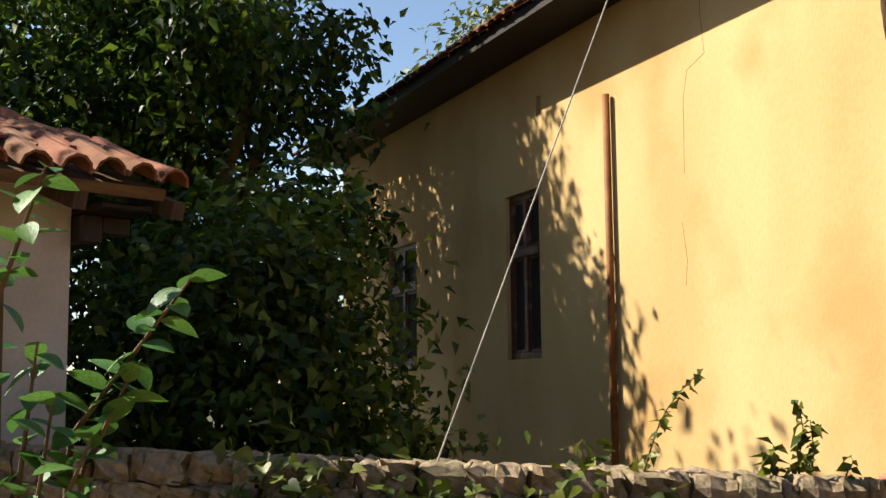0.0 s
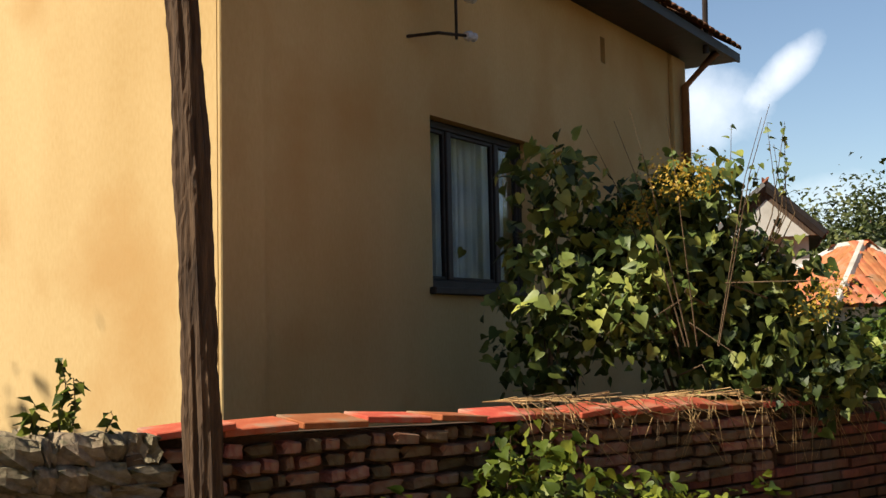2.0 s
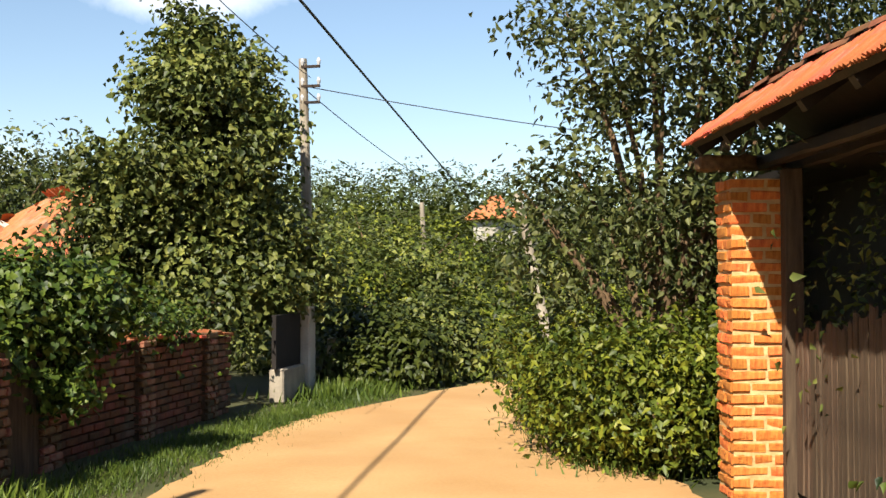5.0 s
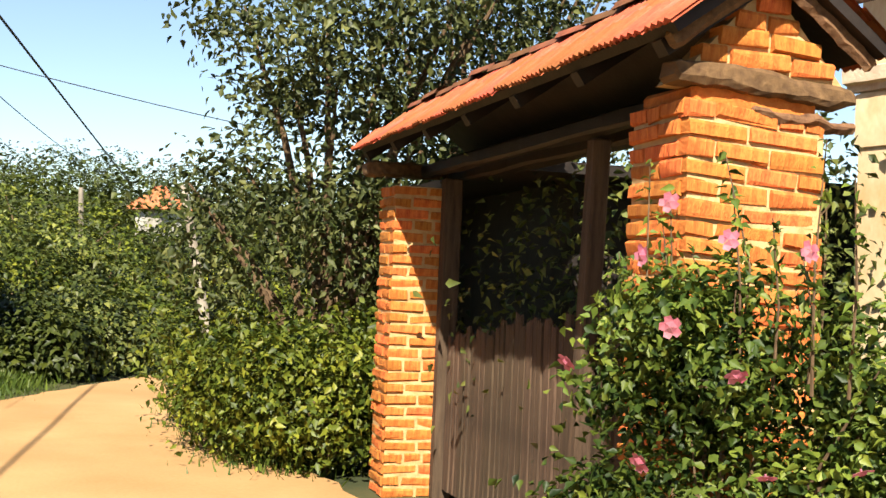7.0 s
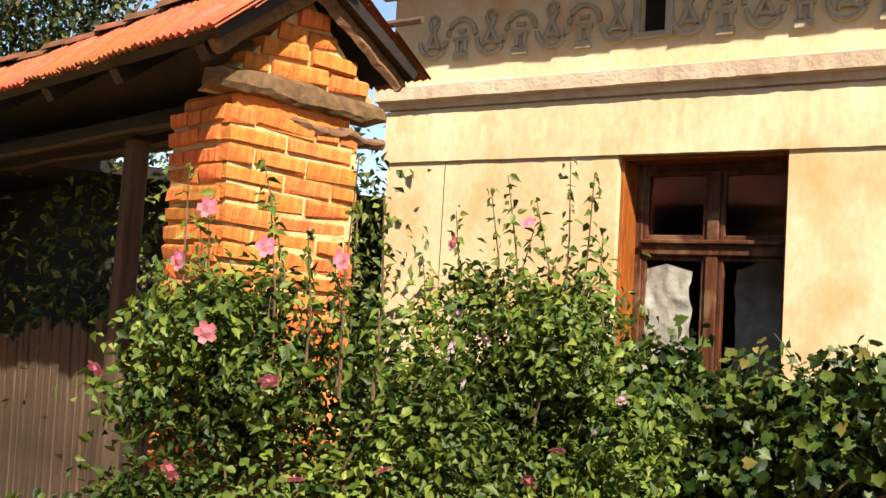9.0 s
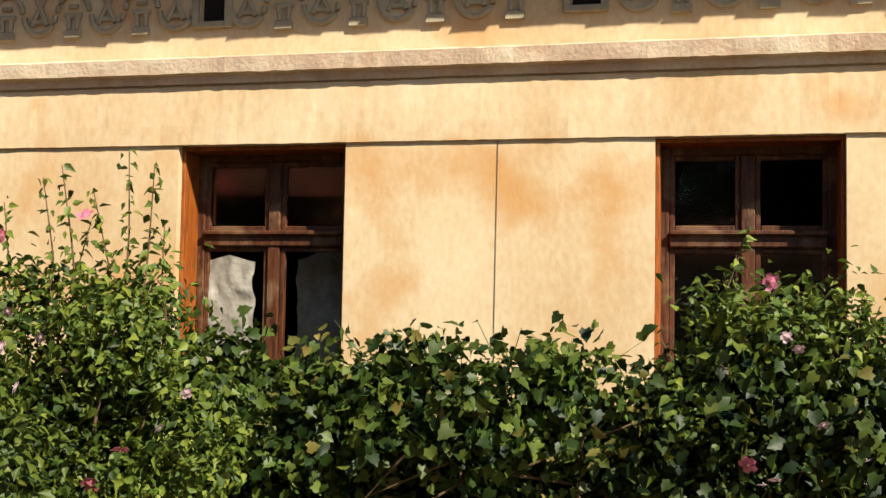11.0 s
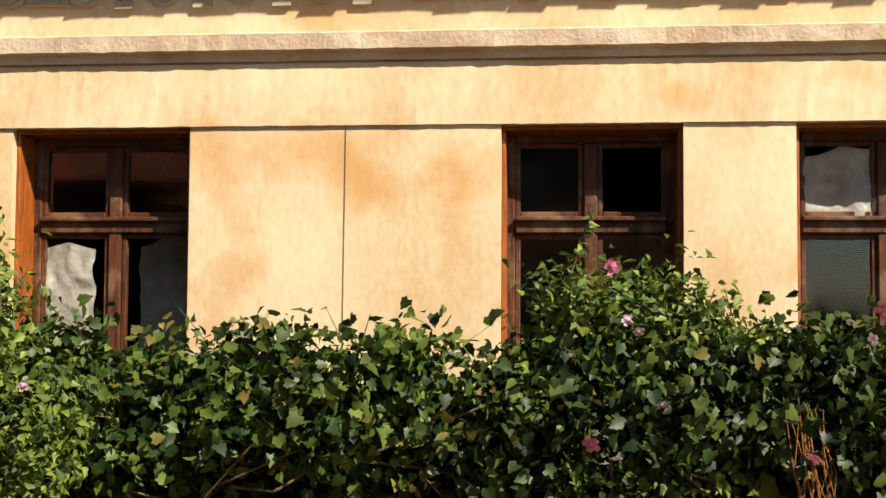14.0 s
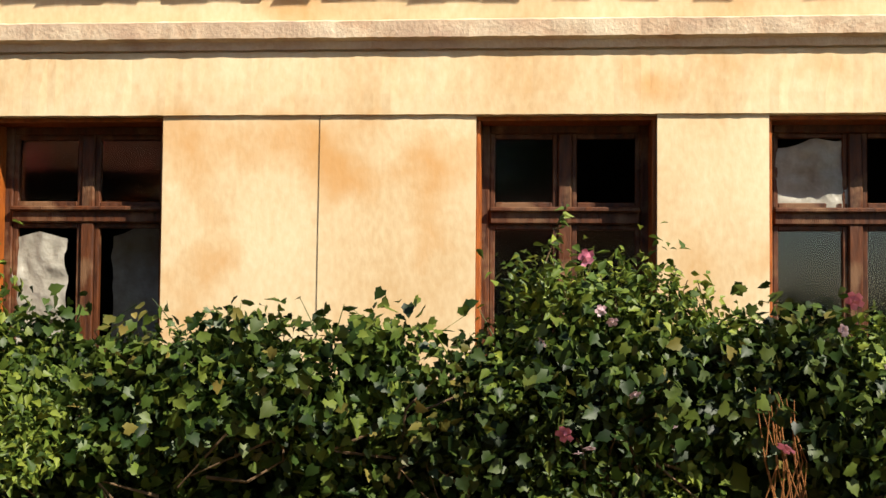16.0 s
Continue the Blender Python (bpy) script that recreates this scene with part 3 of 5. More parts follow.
# Closed side windows: opaque panes, with the dark of the shade in their colour.
window_unit(HA, pose(0, DA, 0, 0, 0, -90) @ pose(5.43, 0, 1.9), 0.74, 1.7, "frame", transom=0.36, depth=0.04, sill=False, pane="unlit_black")
window_unit(HA, pose(0, DA, 0, 0, 0, -90) @ pose(1.9, 0, 1.9), 1.0, 1.55, "frame", transom=0.36, depth=0.04, sill=False, pane="unlit_black")
bm = bmesh.new()
bmesh.ops.create_grid(bm, x_segments=60, y_segments=4, size=0.5)
for v in bm.verts:
    x, z = v.co.x, v.co.y
    v.co = (2.52 + 1.7 * (x + 0.5), 0.3 + 0.03 * math.sin(x * 90) + 0.01 * math.sin(x * 37), 1.98 + 1.44 * (z + 0.5))
o = link("curtain", bm, "curtain", smooth=True)
o.matrix_basis = HA.matrix_basis.copy()
tagged(o, "pale bluish curtain hanging in folds behind the window", "curtain")
bm = bmesh.new()
tube(bm, [(-0.05, 3.73, 0.5), (-0.05, 3.73, 4.2)], 0.034, 10)
part("drainpipe", bm, "rust", HA, "rusty brown drainpipe", True)
part("pilaster", boxed(0.0, 0.42, -0.035, 0.0, 0, 4.96, bevel=0.008), "ochre", HA)
part("pilaster", boxed(LA - 0.45, LA, -0.06, 0.0, 0, 4.96, bevel=0.01), "ochre", HA)
bm = bmesh.new()
tube(bm, [(LA - 0.2, -0.12, 0.4), (LA - 0.2, -0.12, 4.6), (LA - 0.1, -0.5, 5.0)], 0.05, 10)
part("downpipe", bm, "rust", HA, "", True)
bm = bmesh.new()
tube(bm, [(LA - 0.5, -0.5, 4.9), (LA - 0.5, -0.52, 5.9)], 0.035, 8)
part("vent_pipe", bm, "iron", HA)
br = new("insulator_bracket")
br.parent, br.matrix_basis = HA, pose(2.2, 0, 4.0)
br["label"] = "iron bracket with white porcelain insulators"
for z in (0.0, 0.32):
    bm = bmesh.new()
    tube(bm, [(-0.02, 0.02, z - 0.02), (0.1, -0.22, z), (0.42, -0.3, z + 0.03)], 0.014, 6)
    part("arm", bm, "iron", br)
    bm = bmesh.new()
    tube(bm, [(0.4, -0.3, z + 0.03), (0.45, -0.3, z + 0.035), (0.5, -0.3, z + 0.04), (0.53, -0.3, z + 0.04)], [0.03, 0.045, 0.03, 0.04], 10)
    part("insulator", bm, "porcelain", br)
bm = bmesh.new()
tube(bm, [(0.3, -0.27, -0.02), (0.3, -0.27, 0.6)], 0.014, 6)
part("stem", bm, "iron", br)

for way in ([(0.0, 5.0), (-0.02, 4.55), (0.02, 4.2), (-0.22, 4.12), (-0.28, 3.9), (-0.3, 3.3)], [(-0.35, 2.9), (-0.3, 2.6), (-0.33, 2.4)]):
    bm = bmesh.new()
    tube(bm, [(0.0, 2.35 - a, z) for a, z in way], 0.002, 5)
    part("crack", bm, "iron", HA)

# Creamy house with the stucco frieze.
FY = 6.5
HB = empty("cream_house", pose(-5.0, FY, 0), "cream plastered old house with stucco frieze and brown windows", "house")
LB, HBZ = 13.0, 4.0
WX = [(1.80, 2.87), (4.67, 5.68), (6.29, 7.35), (9.2, 10.3)]
VX = [2.0, 4.28, 6.56, 8.84]
holes = [(a, b, 1.2, 2.63) for a, b in WX] + [(v - 0.085, v + 0.085, 3.39, 3.62) for v in VX]
part("facade_wall", wall_with_holes(LB, HBZ, 0.45, holes), "cream", HB)
part("side_wall", boxed(0, 0.45, 0.45, 8, 0, HBZ), "cream", HB)
part("side_wall", boxed(LB - 0.45, LB, 0.45, 8, 0, HBZ), "cream", HB)
part("back_wall", boxed(0, LB, 8, 8.4, 0, HBZ), "cream", HB)
# Floor, ceiling and inner wall carry the unlit look of the rooms as colour.
part("floor_slab", boxed(0.45, LB - 0.45, 0.45, 8, 0, 0.8), "unlit_black", HB)
part("ceiling_slab", boxed(0.45, LB - 0.45, 0.45, 8, 3.0, 3.1), "unlit_black", HB)
part("inner_wall", boxed(0.45, LB - 0.45, 3.0, 3.1, 0.8, 3.0), "unlit_black", HB)
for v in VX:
    # Added near-black plate, set shallow, that stands for the shade in the hole.
    part("vent_shade", boxed(v - 0.084, v + 0.084, 0.05, 0.1, 3.392, 3.618), "unlit_black", HB)
    for bb in ((v - 0.13, v - 0.085, 3.35, 3.66), (v + 0.085, v + 0.13, 3.35, 3.66), (v - 0.085, v + 0.085, 3.35, 3.39), (v - 0.085, v + 0.085, 3.62, 3.66)):
        part("vent_surround", boxed(bb[0], bb[1], -0.035, 0.0, bb[2], bb[3], bevel=0.006), "stucco", HB)


def moulding(profile, x0, x1, seed, rough=0.0014):
    """An extruded profile of (out, z), with a worn, slightly uneven edge."""
    rng = random.Random(seed)
    bm = bmesh.new()
    n = int((x1 - x0) / 0.05)
    prev = None
    for i in range(n + 1):
        x = x0 + (x1 - x0) * i / n
        row = [bm.verts.new((x, -o + (rng.gauss(0, rough) if 0 < k < len(profile) - 1 else 0), z + (rng.gauss(0, rough) if 0 < k < len(profile) - 1 else 0))) for k, (o, z) in enumerate(profile)]
        if prev:
            for k in range(len(row) - 1):
                bm.faces.new((prev[k], row[k], row[k + 1], prev[k + 1]))
        else:
            first = row
        prev = row
    bm.faces.new(first)
    bm.faces.new(prev[::-1])
    bmesh.ops.recalc_face_normals(bm, faces=bm.faces)
    return bm


part("cornice", moulding([(0.0, 3.0), (0.03, 3.005), (0.04, 3.05), (0.085, 3.06), (0.095, 3.15), (0.06, 3.165), (0.0, 3.17)], -0.08, LB, 1), "cornice", HB)
part("lintel_band", moulding([(0.0, 2.633), (0.018, 2.633), (0.02, 2.75), (0.018, 2.99), (0.0, 2.996)], -0.02, LB, 2, 0.001), "cream", HB)
part("plinth", boxed(-0.05, LB, -0.06, 0, 0, 0.6, bevel=0.01), "cream", HB)
part("eave", boxed(-0.35, LB + 0.3, -0.50, 8.6, 4.04, 4.16), "wood", HB)
part("eave_moulding", moulding([(0.0, 3.8), (0.12, 3.84), (0.2, 3.95), (0.22, 4.035), (0.0, 4.035)], -0.1, LB, 3), "cornice", HB)
tiled_slope("roof_slope", HB, pose(-0.35, -0.54, 4.15) @ pose(0, 0, 0, 27), LB + 0.6, 5.0, seed=7)
part("roof_deck", boxed(-0.35, LB + 0.25, -0.4, 8.5, 4.16, 4.18), "wood", HB)
window_unit(HB, pose(1.80, 0, 1.2), 1.07, 1.43, "frame", transom=0.385, depth=0.25, bare=(0, 2))
window_unit(HB, pose(4.67, 0, 1.2), 1.01, 1.43, "frame", transom=0.385, depth=0.25, bare=(3,))
window_unit(HB, pose(6.29, 0, 1.2), 1.06, 1.43, "frame", transom=0.385, depth=0.25, bare=(1, 3))
window_unit(HB, pose(9.2, 0, 1.2), 1.1, 1.43, "frame", transom=0.385, depth=0.25)


def sheet(w, h, seed, crease=0.025):
    bm = bmesh.new()
    bmesh.ops.create_grid(bm, x_segments=16, y_segments=20, size=0.5)
    for v in bm.verts:
        x, z = v.co.x * w, v.co.y * h
        v.co = (x + w / 2 + 0.03 * noise.noise((z * 6, seed, 0)), crease * noise.noise((x * 5, z * 4, seed)) + 0.02 * noise.noise((x * 17, z * 15, seed)), z + h / 2 - (0.2 * abs(noise.noise((x * 2.2, seed, 2))) * max(0, v.co.y) * 2))
    return bm


for (x, y, z, w, h, s) in ((1.86, 0.275, 1.24, 0.34, 0.74, 1), (2.36, 0.62, 1.24, 0.42, 0.8, 4), (6.38, 0.27, 2.1, 0.42, 0.44, 2)):
    o = link("plastic_sheet", sheet(w, h, s), "paper", smooth=True)
    o.matrix_basis = pose(-5.0 + x, FY + y, z)
    tagged(o, "crumpled whitish plastic sheet hung behind a window pane", "plastic sheet", "window coverings")


for x in (3.78, 0.5):
    bm = bmesh.new()
    tube(bm, [(x, -0.004, 0.7), (x - 0.004, -0.004, 1.6), (x + 0.003, -0.004, 2.63)], 0.0016, 5)
    part("conduit", bm, "iron", HB)

# Stucco motifs of the frieze.
def motif(kind):
    bm = bmesh.new()
    R, r = 0.10, 0.017
    a0, a1 = (math.pi, 2 * math.pi) if kind == "loop" else (0, math.pi)
    c = 0.0 if kind == "loop" else 0.02
    tube(bm, [(R * math.cos(a0 + (a1 - a0) * k / 10), 0, c + R * math.sin(a0 + (a1 - a0) * k / 10)) for k in range(11)], r, 6)
    if kind == "loop":
        tube(bm, [(-0.05, 0, -0.05), (0.0, 0, 0.05), (0.03, 0, 0.11)], 0.015, 6)
        tube(bm, [(0.05, 0, -0.05), (0.0, 0, 0.05), (-0.03, 0, 0.11)], 0.015, 6)
        tube(bm, [(-0.05, 0, -0.03), (0.05, 0, -0.03)], 0.014, 6)
        tube(bm, [(0.035 * math.cos(k * math.pi / 4), 0, 0.12 + 0.035 * math.sin(k * math.pi / 4)) for k in range(8)], 0.012, 6)
    else:
        tube(bm, [(-0.055, 0, 0.0), (0.055, 0, 0.0)], 0.016, 6)
        tube(bm, [(-0.03, 0, 0.0), (-0.025, 0, -0.08)], 0.015, 6)
        tube(bm, [(0.03, 0, 0.0), (0.025, 0, -0.08)], 0.015, 6)
        box(bm, -0.05, 0.05, -0.02, 0.02, -0.125, -0.085)
        tube(bm, [(-0.03, 0, 0.05), (0.03, 0, 0.05)], 0.014, 6)
    return bm


shapes = {}
for k in ("loop", "arch"):
    me = bpy.data.meshes.new("motif")
    b = motif(k)
    b.to_mesh(me)
    b.free()
    me.materials.append(M["stucco"])
    shapes[k] = me
x, k = 0.35, 0
while x < LB:
    if all(abs(x - v) > 0.2 for v in VX):
        o = new("stucco_motif", shapes["loop" if k % 2 == 0 else "arch"])
        o.parent, o.matrix_basis = HB, pose(x, -0.014, 3.47) @ Matrix.Diagonal((1.1, 0.9, 1.15, 1))
    x, k = x + 0.235, k + 1

# Garden wall along the lane: rough stone, then brick with tiles on top.
WALL = pose(0.78, -5.88, 0, 0, 0, 154)
WL, X0 = 17.0, 5.15
GW = empty("garden_wall", WALL, "weathered brick garden wall with terracotta coping tiles", "wall", kind="structure")
top = lambda x: 1.19 - 0.24 * (x - X0) / (WL - X0)
bm = bmesh.new()
box(bm, X0, WL, 0.075, 0.3, -0.2, 1.0)
for v in bm.verts:
    if v.co.z > 0.5:
        v.co.z = top(v.co.x) - 0.03
part("core", bm, "mortar_old", GW)
for x in (11.6, 12.45, 14.4, 16.2):
    part("pilaster", boxed(x - 0.17, x + 0.17, -0.03, 0.06, -0.1, top(x) - 0.02), "mortar_old", GW)
part("door", boxed(11.78, 12.27, -0.03, 0.02, 0.0, top(12) - 0.1), "wood", GW, "dark weathered plank door")

SW = empty("stone_wall", WALL @ pose(0, 0, 0.17, 0, 2.9), "low rough stone garden wall with earth and moss on top", "wall", kind="structure")
bm = bmesh.new()
box(bm, 0, X0 + 0.1, 0.06, 0.4, -0.2, 1.17)
part("core", bm, "mortar_old", SW)
rng = random.Random(5)
stone_me = []
for s in range(6):
    bm = bmesh.new()
    bmesh.ops.create_cube(bm, size=1)
    bmesh.ops.subdivide_edges(bm, edges=bm.edges, cuts=2, use_grid_fill=True)
    for v in bm.verts:
        v.co = v.co.normalized() * 0.17 + v.co * 0.7 + Vector([rng.uniform(-0.09, 0.09) for _ in range(3)])
    me = bpy.data.meshes.new("stone")
    bm.to_mesh(me)
    bm.free()
    me.materials.append(M["stone"])
    stone_me.append(me)
z = 0.5
while z < 1.2:
    x = 0.0
    hgt = rng.uniform(0.06, 0.11) if z < 1.1 else rng.uniform(0.06, 0.12)
    while x < X0 + 0.15:
        w = rng.uniform(0.07, 0.22) * (0.9 if z > 1.1 else 1)
        o = new("stone", rng.choice(stone_me))
        o.parent = SW
        o.matrix_basis = pose(x + w / 2, 0.07 + rng.uniform(-0.02, 0.03) + (0.1 if z > 1.1 else 0), z + hgt / 2, rng.uniform(-5, 5), rng.uniform(-6, 6), rng.uniform(-5, 5)) @ Matrix.Diagonal((w * 1.12, 0.26 if z < 1.1 else 0.42, hgt * 1.15, 1))
        x += w
    z += hgt

# Wooden pole beside the wall.
rng = random.Random(8)
pole = empty("wooden_pole", pose(*at(128.6, 5.0)), "cracked dark wooden utility pole beside the garden wall", "pole")
bm = bmesh.new()
pts = [(0.024 * (z - 1.2) + 0.012 * math.sin(z * 1.9), -0.028 * (z - 1.2) + 0.012 * math.sin(z * 1.4), z) for z in [i * 0.04 for i in range(-5, 150)]]
tube(bm, pts, [0.080 - 0.004 * max(0, p[2]) + 0.008 * noise.noise((0, 3, p[2] * 2)) for p in pts], 36, 0.08, rng)
for v in bm.verts:
    c = Vector((0.024 * (v.co.z - 1.2) + 0.012 * math.sin(v.co.z * 1.9), -0.028 * (v.co.z - 1.2) + 0.012 * math.sin(v.co.z * 1.4), v.co.z))
    d = v.co - c
    ang = math.atan2(d.y, d.x)
    v.co = c + d * (1 + 0.28 * noise.noise((math.cos(ang) * 4, math.sin(ang) * 4, v.co.z * 1.6)) + 0.12 * noise.noise((math.cos(ang) * 9, math.sin(ang) * 9, v.co.z * 5)))
part("shaft", bm, "bark", pole)

# Gate between the lane and the yard.
GT = empty("yard_gate", pose(-7.87, 4.5, 0, 0, 0, -14.93), "old roofed yard gate with brick pillars and grey plank leaves", "gate")
roof_e, ridge_y, ridge_z, eave_y, eave_z = 4.98, 0.34, 2.98, -0.17, 2.62
sl = math.hypot(ridge_y - eave_y, ridge_z - eave_z)
pa = math.degrees(math.atan2(ridge_z - eave_z, ridge_y - eave_y))
tiled_slope("roof_slope", GT, pose(-0.13, eave_y, eave_z) @ pose(0, 0, 0, pa), roof_e, sl, 0.21, 0.215, "tile", 11, pieces=True, ribbed=True, jumble=1.6)
tiled_slope("roof_slope", GT, pose(-0.13 + roof_e, 2 * ridge_y - eave_y, eave_z, 0, 0, 180) @ pose(0, 0, 0, pa), roof_e, sl, 0.21, 0.215, "tile", 12, pieces=True, ribbed=True, jumble=1.6)
# Roof boards, rafters and beams: shade under the gate roof is in their colour.
for side in (0, 1):
    m = pose(-0.13, eave_y, eave_z) @ pose(0, 0, 0, pa) if not side else pose(-0.13 + roof_e, 2 * ridge_y - eave_y, eave_z, 0, 0, 180) @ pose(0, 0, 0, pa)
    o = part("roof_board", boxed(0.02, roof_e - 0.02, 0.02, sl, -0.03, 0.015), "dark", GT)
    o.matrix_basis = m
me = bpy.data.meshes.new("ridge_tile")
b = tile_shape(0.24, 0.4, 0.07)
b.to_mesh(me)
b.free()
me.materials.append(M["tile_old"])
rng = random.Random(3)
for i in range(14):
    o = new("ridge_tile", me)
    o.parent, o.matrix_basis = GT, pose(-0.15 + i * 0.365, ridge_y, ridge_z + 0.03 + rng.uniform(-0.02, 0.02), 0, rng.uniform(-2, 2), -90 + rng.uniform(-5, 5))
for i in range(7):
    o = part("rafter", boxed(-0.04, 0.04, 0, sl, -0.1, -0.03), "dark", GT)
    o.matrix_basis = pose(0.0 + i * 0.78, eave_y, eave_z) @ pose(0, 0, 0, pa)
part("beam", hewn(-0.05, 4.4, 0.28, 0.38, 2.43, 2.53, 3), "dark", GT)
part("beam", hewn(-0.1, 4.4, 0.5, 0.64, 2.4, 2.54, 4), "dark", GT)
for (x0, x1, y0, y1, z0, z1, a) in ((4.58, 4.715, -0.2, 0.63, 2.44, 2.53, -5), (4.6, 4.705, 0.12, 0.62, 2.35, 2.395, -7), (-0.05, 0.1, -0.1, 0.8, 2.42, 2.53, 2)):
    o = part("beam_end", hewn(x0, x1, y0, y1, z0, z1, x0 + z0, 0.022), "wood_h", GT)
    o.matrix_basis = pose(0, 0, 0, a * 0.6, 0, 0)
for s in (-1, 1):
    o = part("barge_board", hewn(-0.02, 0.02, 0, sl + 0.02, -0.09, -0.01, 7 + s, 0.014), "wood_h", GT)
    o.matrix_basis = pose(-0.13 + roof_e - 0.1, ridge_y + s * (ridge_y - eave_y), eave_z) @ pose(0, 0, 0, 0, 0, 0 if s < 0 else 180) @ pose(0, 0, 0, pa)
bm = bmesh.new()
tube(bm, [(4.6, 0.62, 2.82), (4.95, 0.75, 2.84)], 0.016, 6)
part("stick", bm, "wood", GT)
for (x0, x1, y0, y1) in ((0.004, 0.381, 0.01, 0.43), (4.208, 4.68, 0.01, 0.64)):
    part("pillar_core", boxed(x0, x1, y0, y1, -0.1, 2.33), "mortar", GT)
bm = bmesh.new()
v = [bm.verts.new(p) for p in ((4.5, -0.05, 2.45), (4.5, 0.78, 2.45), (4.5, 0.36, 2.90), (4.664, -0.05, 2.45), (4.664, 0.78, 2.45), (4.664, 0.36, 2.90))]
for f in ((0, 1, 2), (5, 4, 3), (0, 3, 4, 1), (1, 4, 5, 2), (2, 5, 3, 0)):
    bm.faces.new([v[i] for i in f])
part("gable_core", bm, "mortar", GT)
part("pillar_head", hewn(4.23, 4.66, 0.03, 0.62, 2.32, 2.46, 12, 0.014), "brick", GT, "uneven crumbling brickwork under the beam")
part("jamb", boxed(0.40, 0.5, 0.36, 0.5, 0, 2.4, bevel=0.01), "wood", GT)
part("jamb", boxed(4.08, 4.19, 0.36, 0.5, 0, 2.4, bevel=0.01), "wood", GT)
o = part("post", boxed(-0.055, 0.055, -0.05, 0.05, 0, 2.42, bevel=0.012), "wood", GT, "leaning grey gate post")
o.matrix_basis = pose(2.98, 0.36, 0, 0, 3.5, 0)
rng = random.Random(21)
x = 0.52
while x < 4.08:
    w = rng.uniform(0.075, 0.115)
    h = (1.2 + 0.22 * math.sin((x - 0.5) / 2.4 * math.pi * 0.5) if x < 2.9 else 1.42) + rng.uniform(-0.05, 0.05)
    bm = boxed(0, w - 0.013, 0, 0.022, 0.08, h, bevel=0.003)
    for v in bm.verts:
        if v.co.z > 1:
            v.co.z += (v.co.x / w - 0.5) * rng.uniform(-0.08, 0.08)
    o = part("plank", bm, "wood", GT)
    o.matrix_basis = pose(x, 0.42 + rng.uniform(-0.006, 0.006), 0, 0, rng.uniform(-0.8, 0.8), 0)
    x += w
for x0, x1 in ((0.5, 2.85), (2.95, 4.1)):
    for z in (0.4, 1.0):
        part("rail", boxed(x0, x1, 0.45, 0.5, z, z + 0.09, bevel=0.008), "wood_h", GT)
# Brick shed as near-black boxes: the yard's deep shade is put into the colour.
ys = empty("yard_shed", pose(-7.87, 4.5, 0, 0, 0, -14.93), "brick shed with overhanging roof behind the gate, its shade put into a near-black colour", "shed")
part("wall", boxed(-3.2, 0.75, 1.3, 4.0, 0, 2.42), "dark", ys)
# Roof reaches forward to keep the sun off the wall.
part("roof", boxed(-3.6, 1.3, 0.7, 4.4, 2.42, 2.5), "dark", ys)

# Whitewashed shed with barrel tiles.
SH = empty("whitewashed_shed", pose(-1.12, -6.15, 0, 0, 0, 197), "small whitewashed shed with old barrel-tile roof", "shed")
part("wall", boxed(-3.0, 0.0, 0.0, 2.6, 0, 2.7), "white", SH)
tiled_slope("roof_slope", SH, pose(-3.4, -0.45, 2.62) @ pose(0, 0, 0, 18), 3.75, 2.0, 0.19, 0.36, "tile_old", 14, pieces=True, jumble=3.0, high=0.085, wide=0.86)
o = part("roof_board", boxed(0, 3.7, 0.03, 2.1, -0.06, 0.0), "wood_h", SH)
o.matrix_basis = pose(-3.4, -0.45, 2.62) @ pose(0, 0, 0, 18)
for i in range(7):
    o = part("rafter", boxed(-0.035, 0.035, 0.04, 0.9, -0.15, -0.06), "wood", SH)
    o.matrix_basis = pose(-2.9 + i * 0.55, -0.45, 2.62) @ pose(0, 0, 0, 18)

# Dark brown woodwork under the eave, with the eave's shadow added to its colour.
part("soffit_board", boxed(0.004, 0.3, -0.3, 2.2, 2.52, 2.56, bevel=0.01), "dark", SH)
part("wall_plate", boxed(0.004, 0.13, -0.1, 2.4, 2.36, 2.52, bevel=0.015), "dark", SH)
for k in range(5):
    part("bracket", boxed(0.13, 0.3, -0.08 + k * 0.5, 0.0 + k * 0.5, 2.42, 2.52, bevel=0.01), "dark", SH)

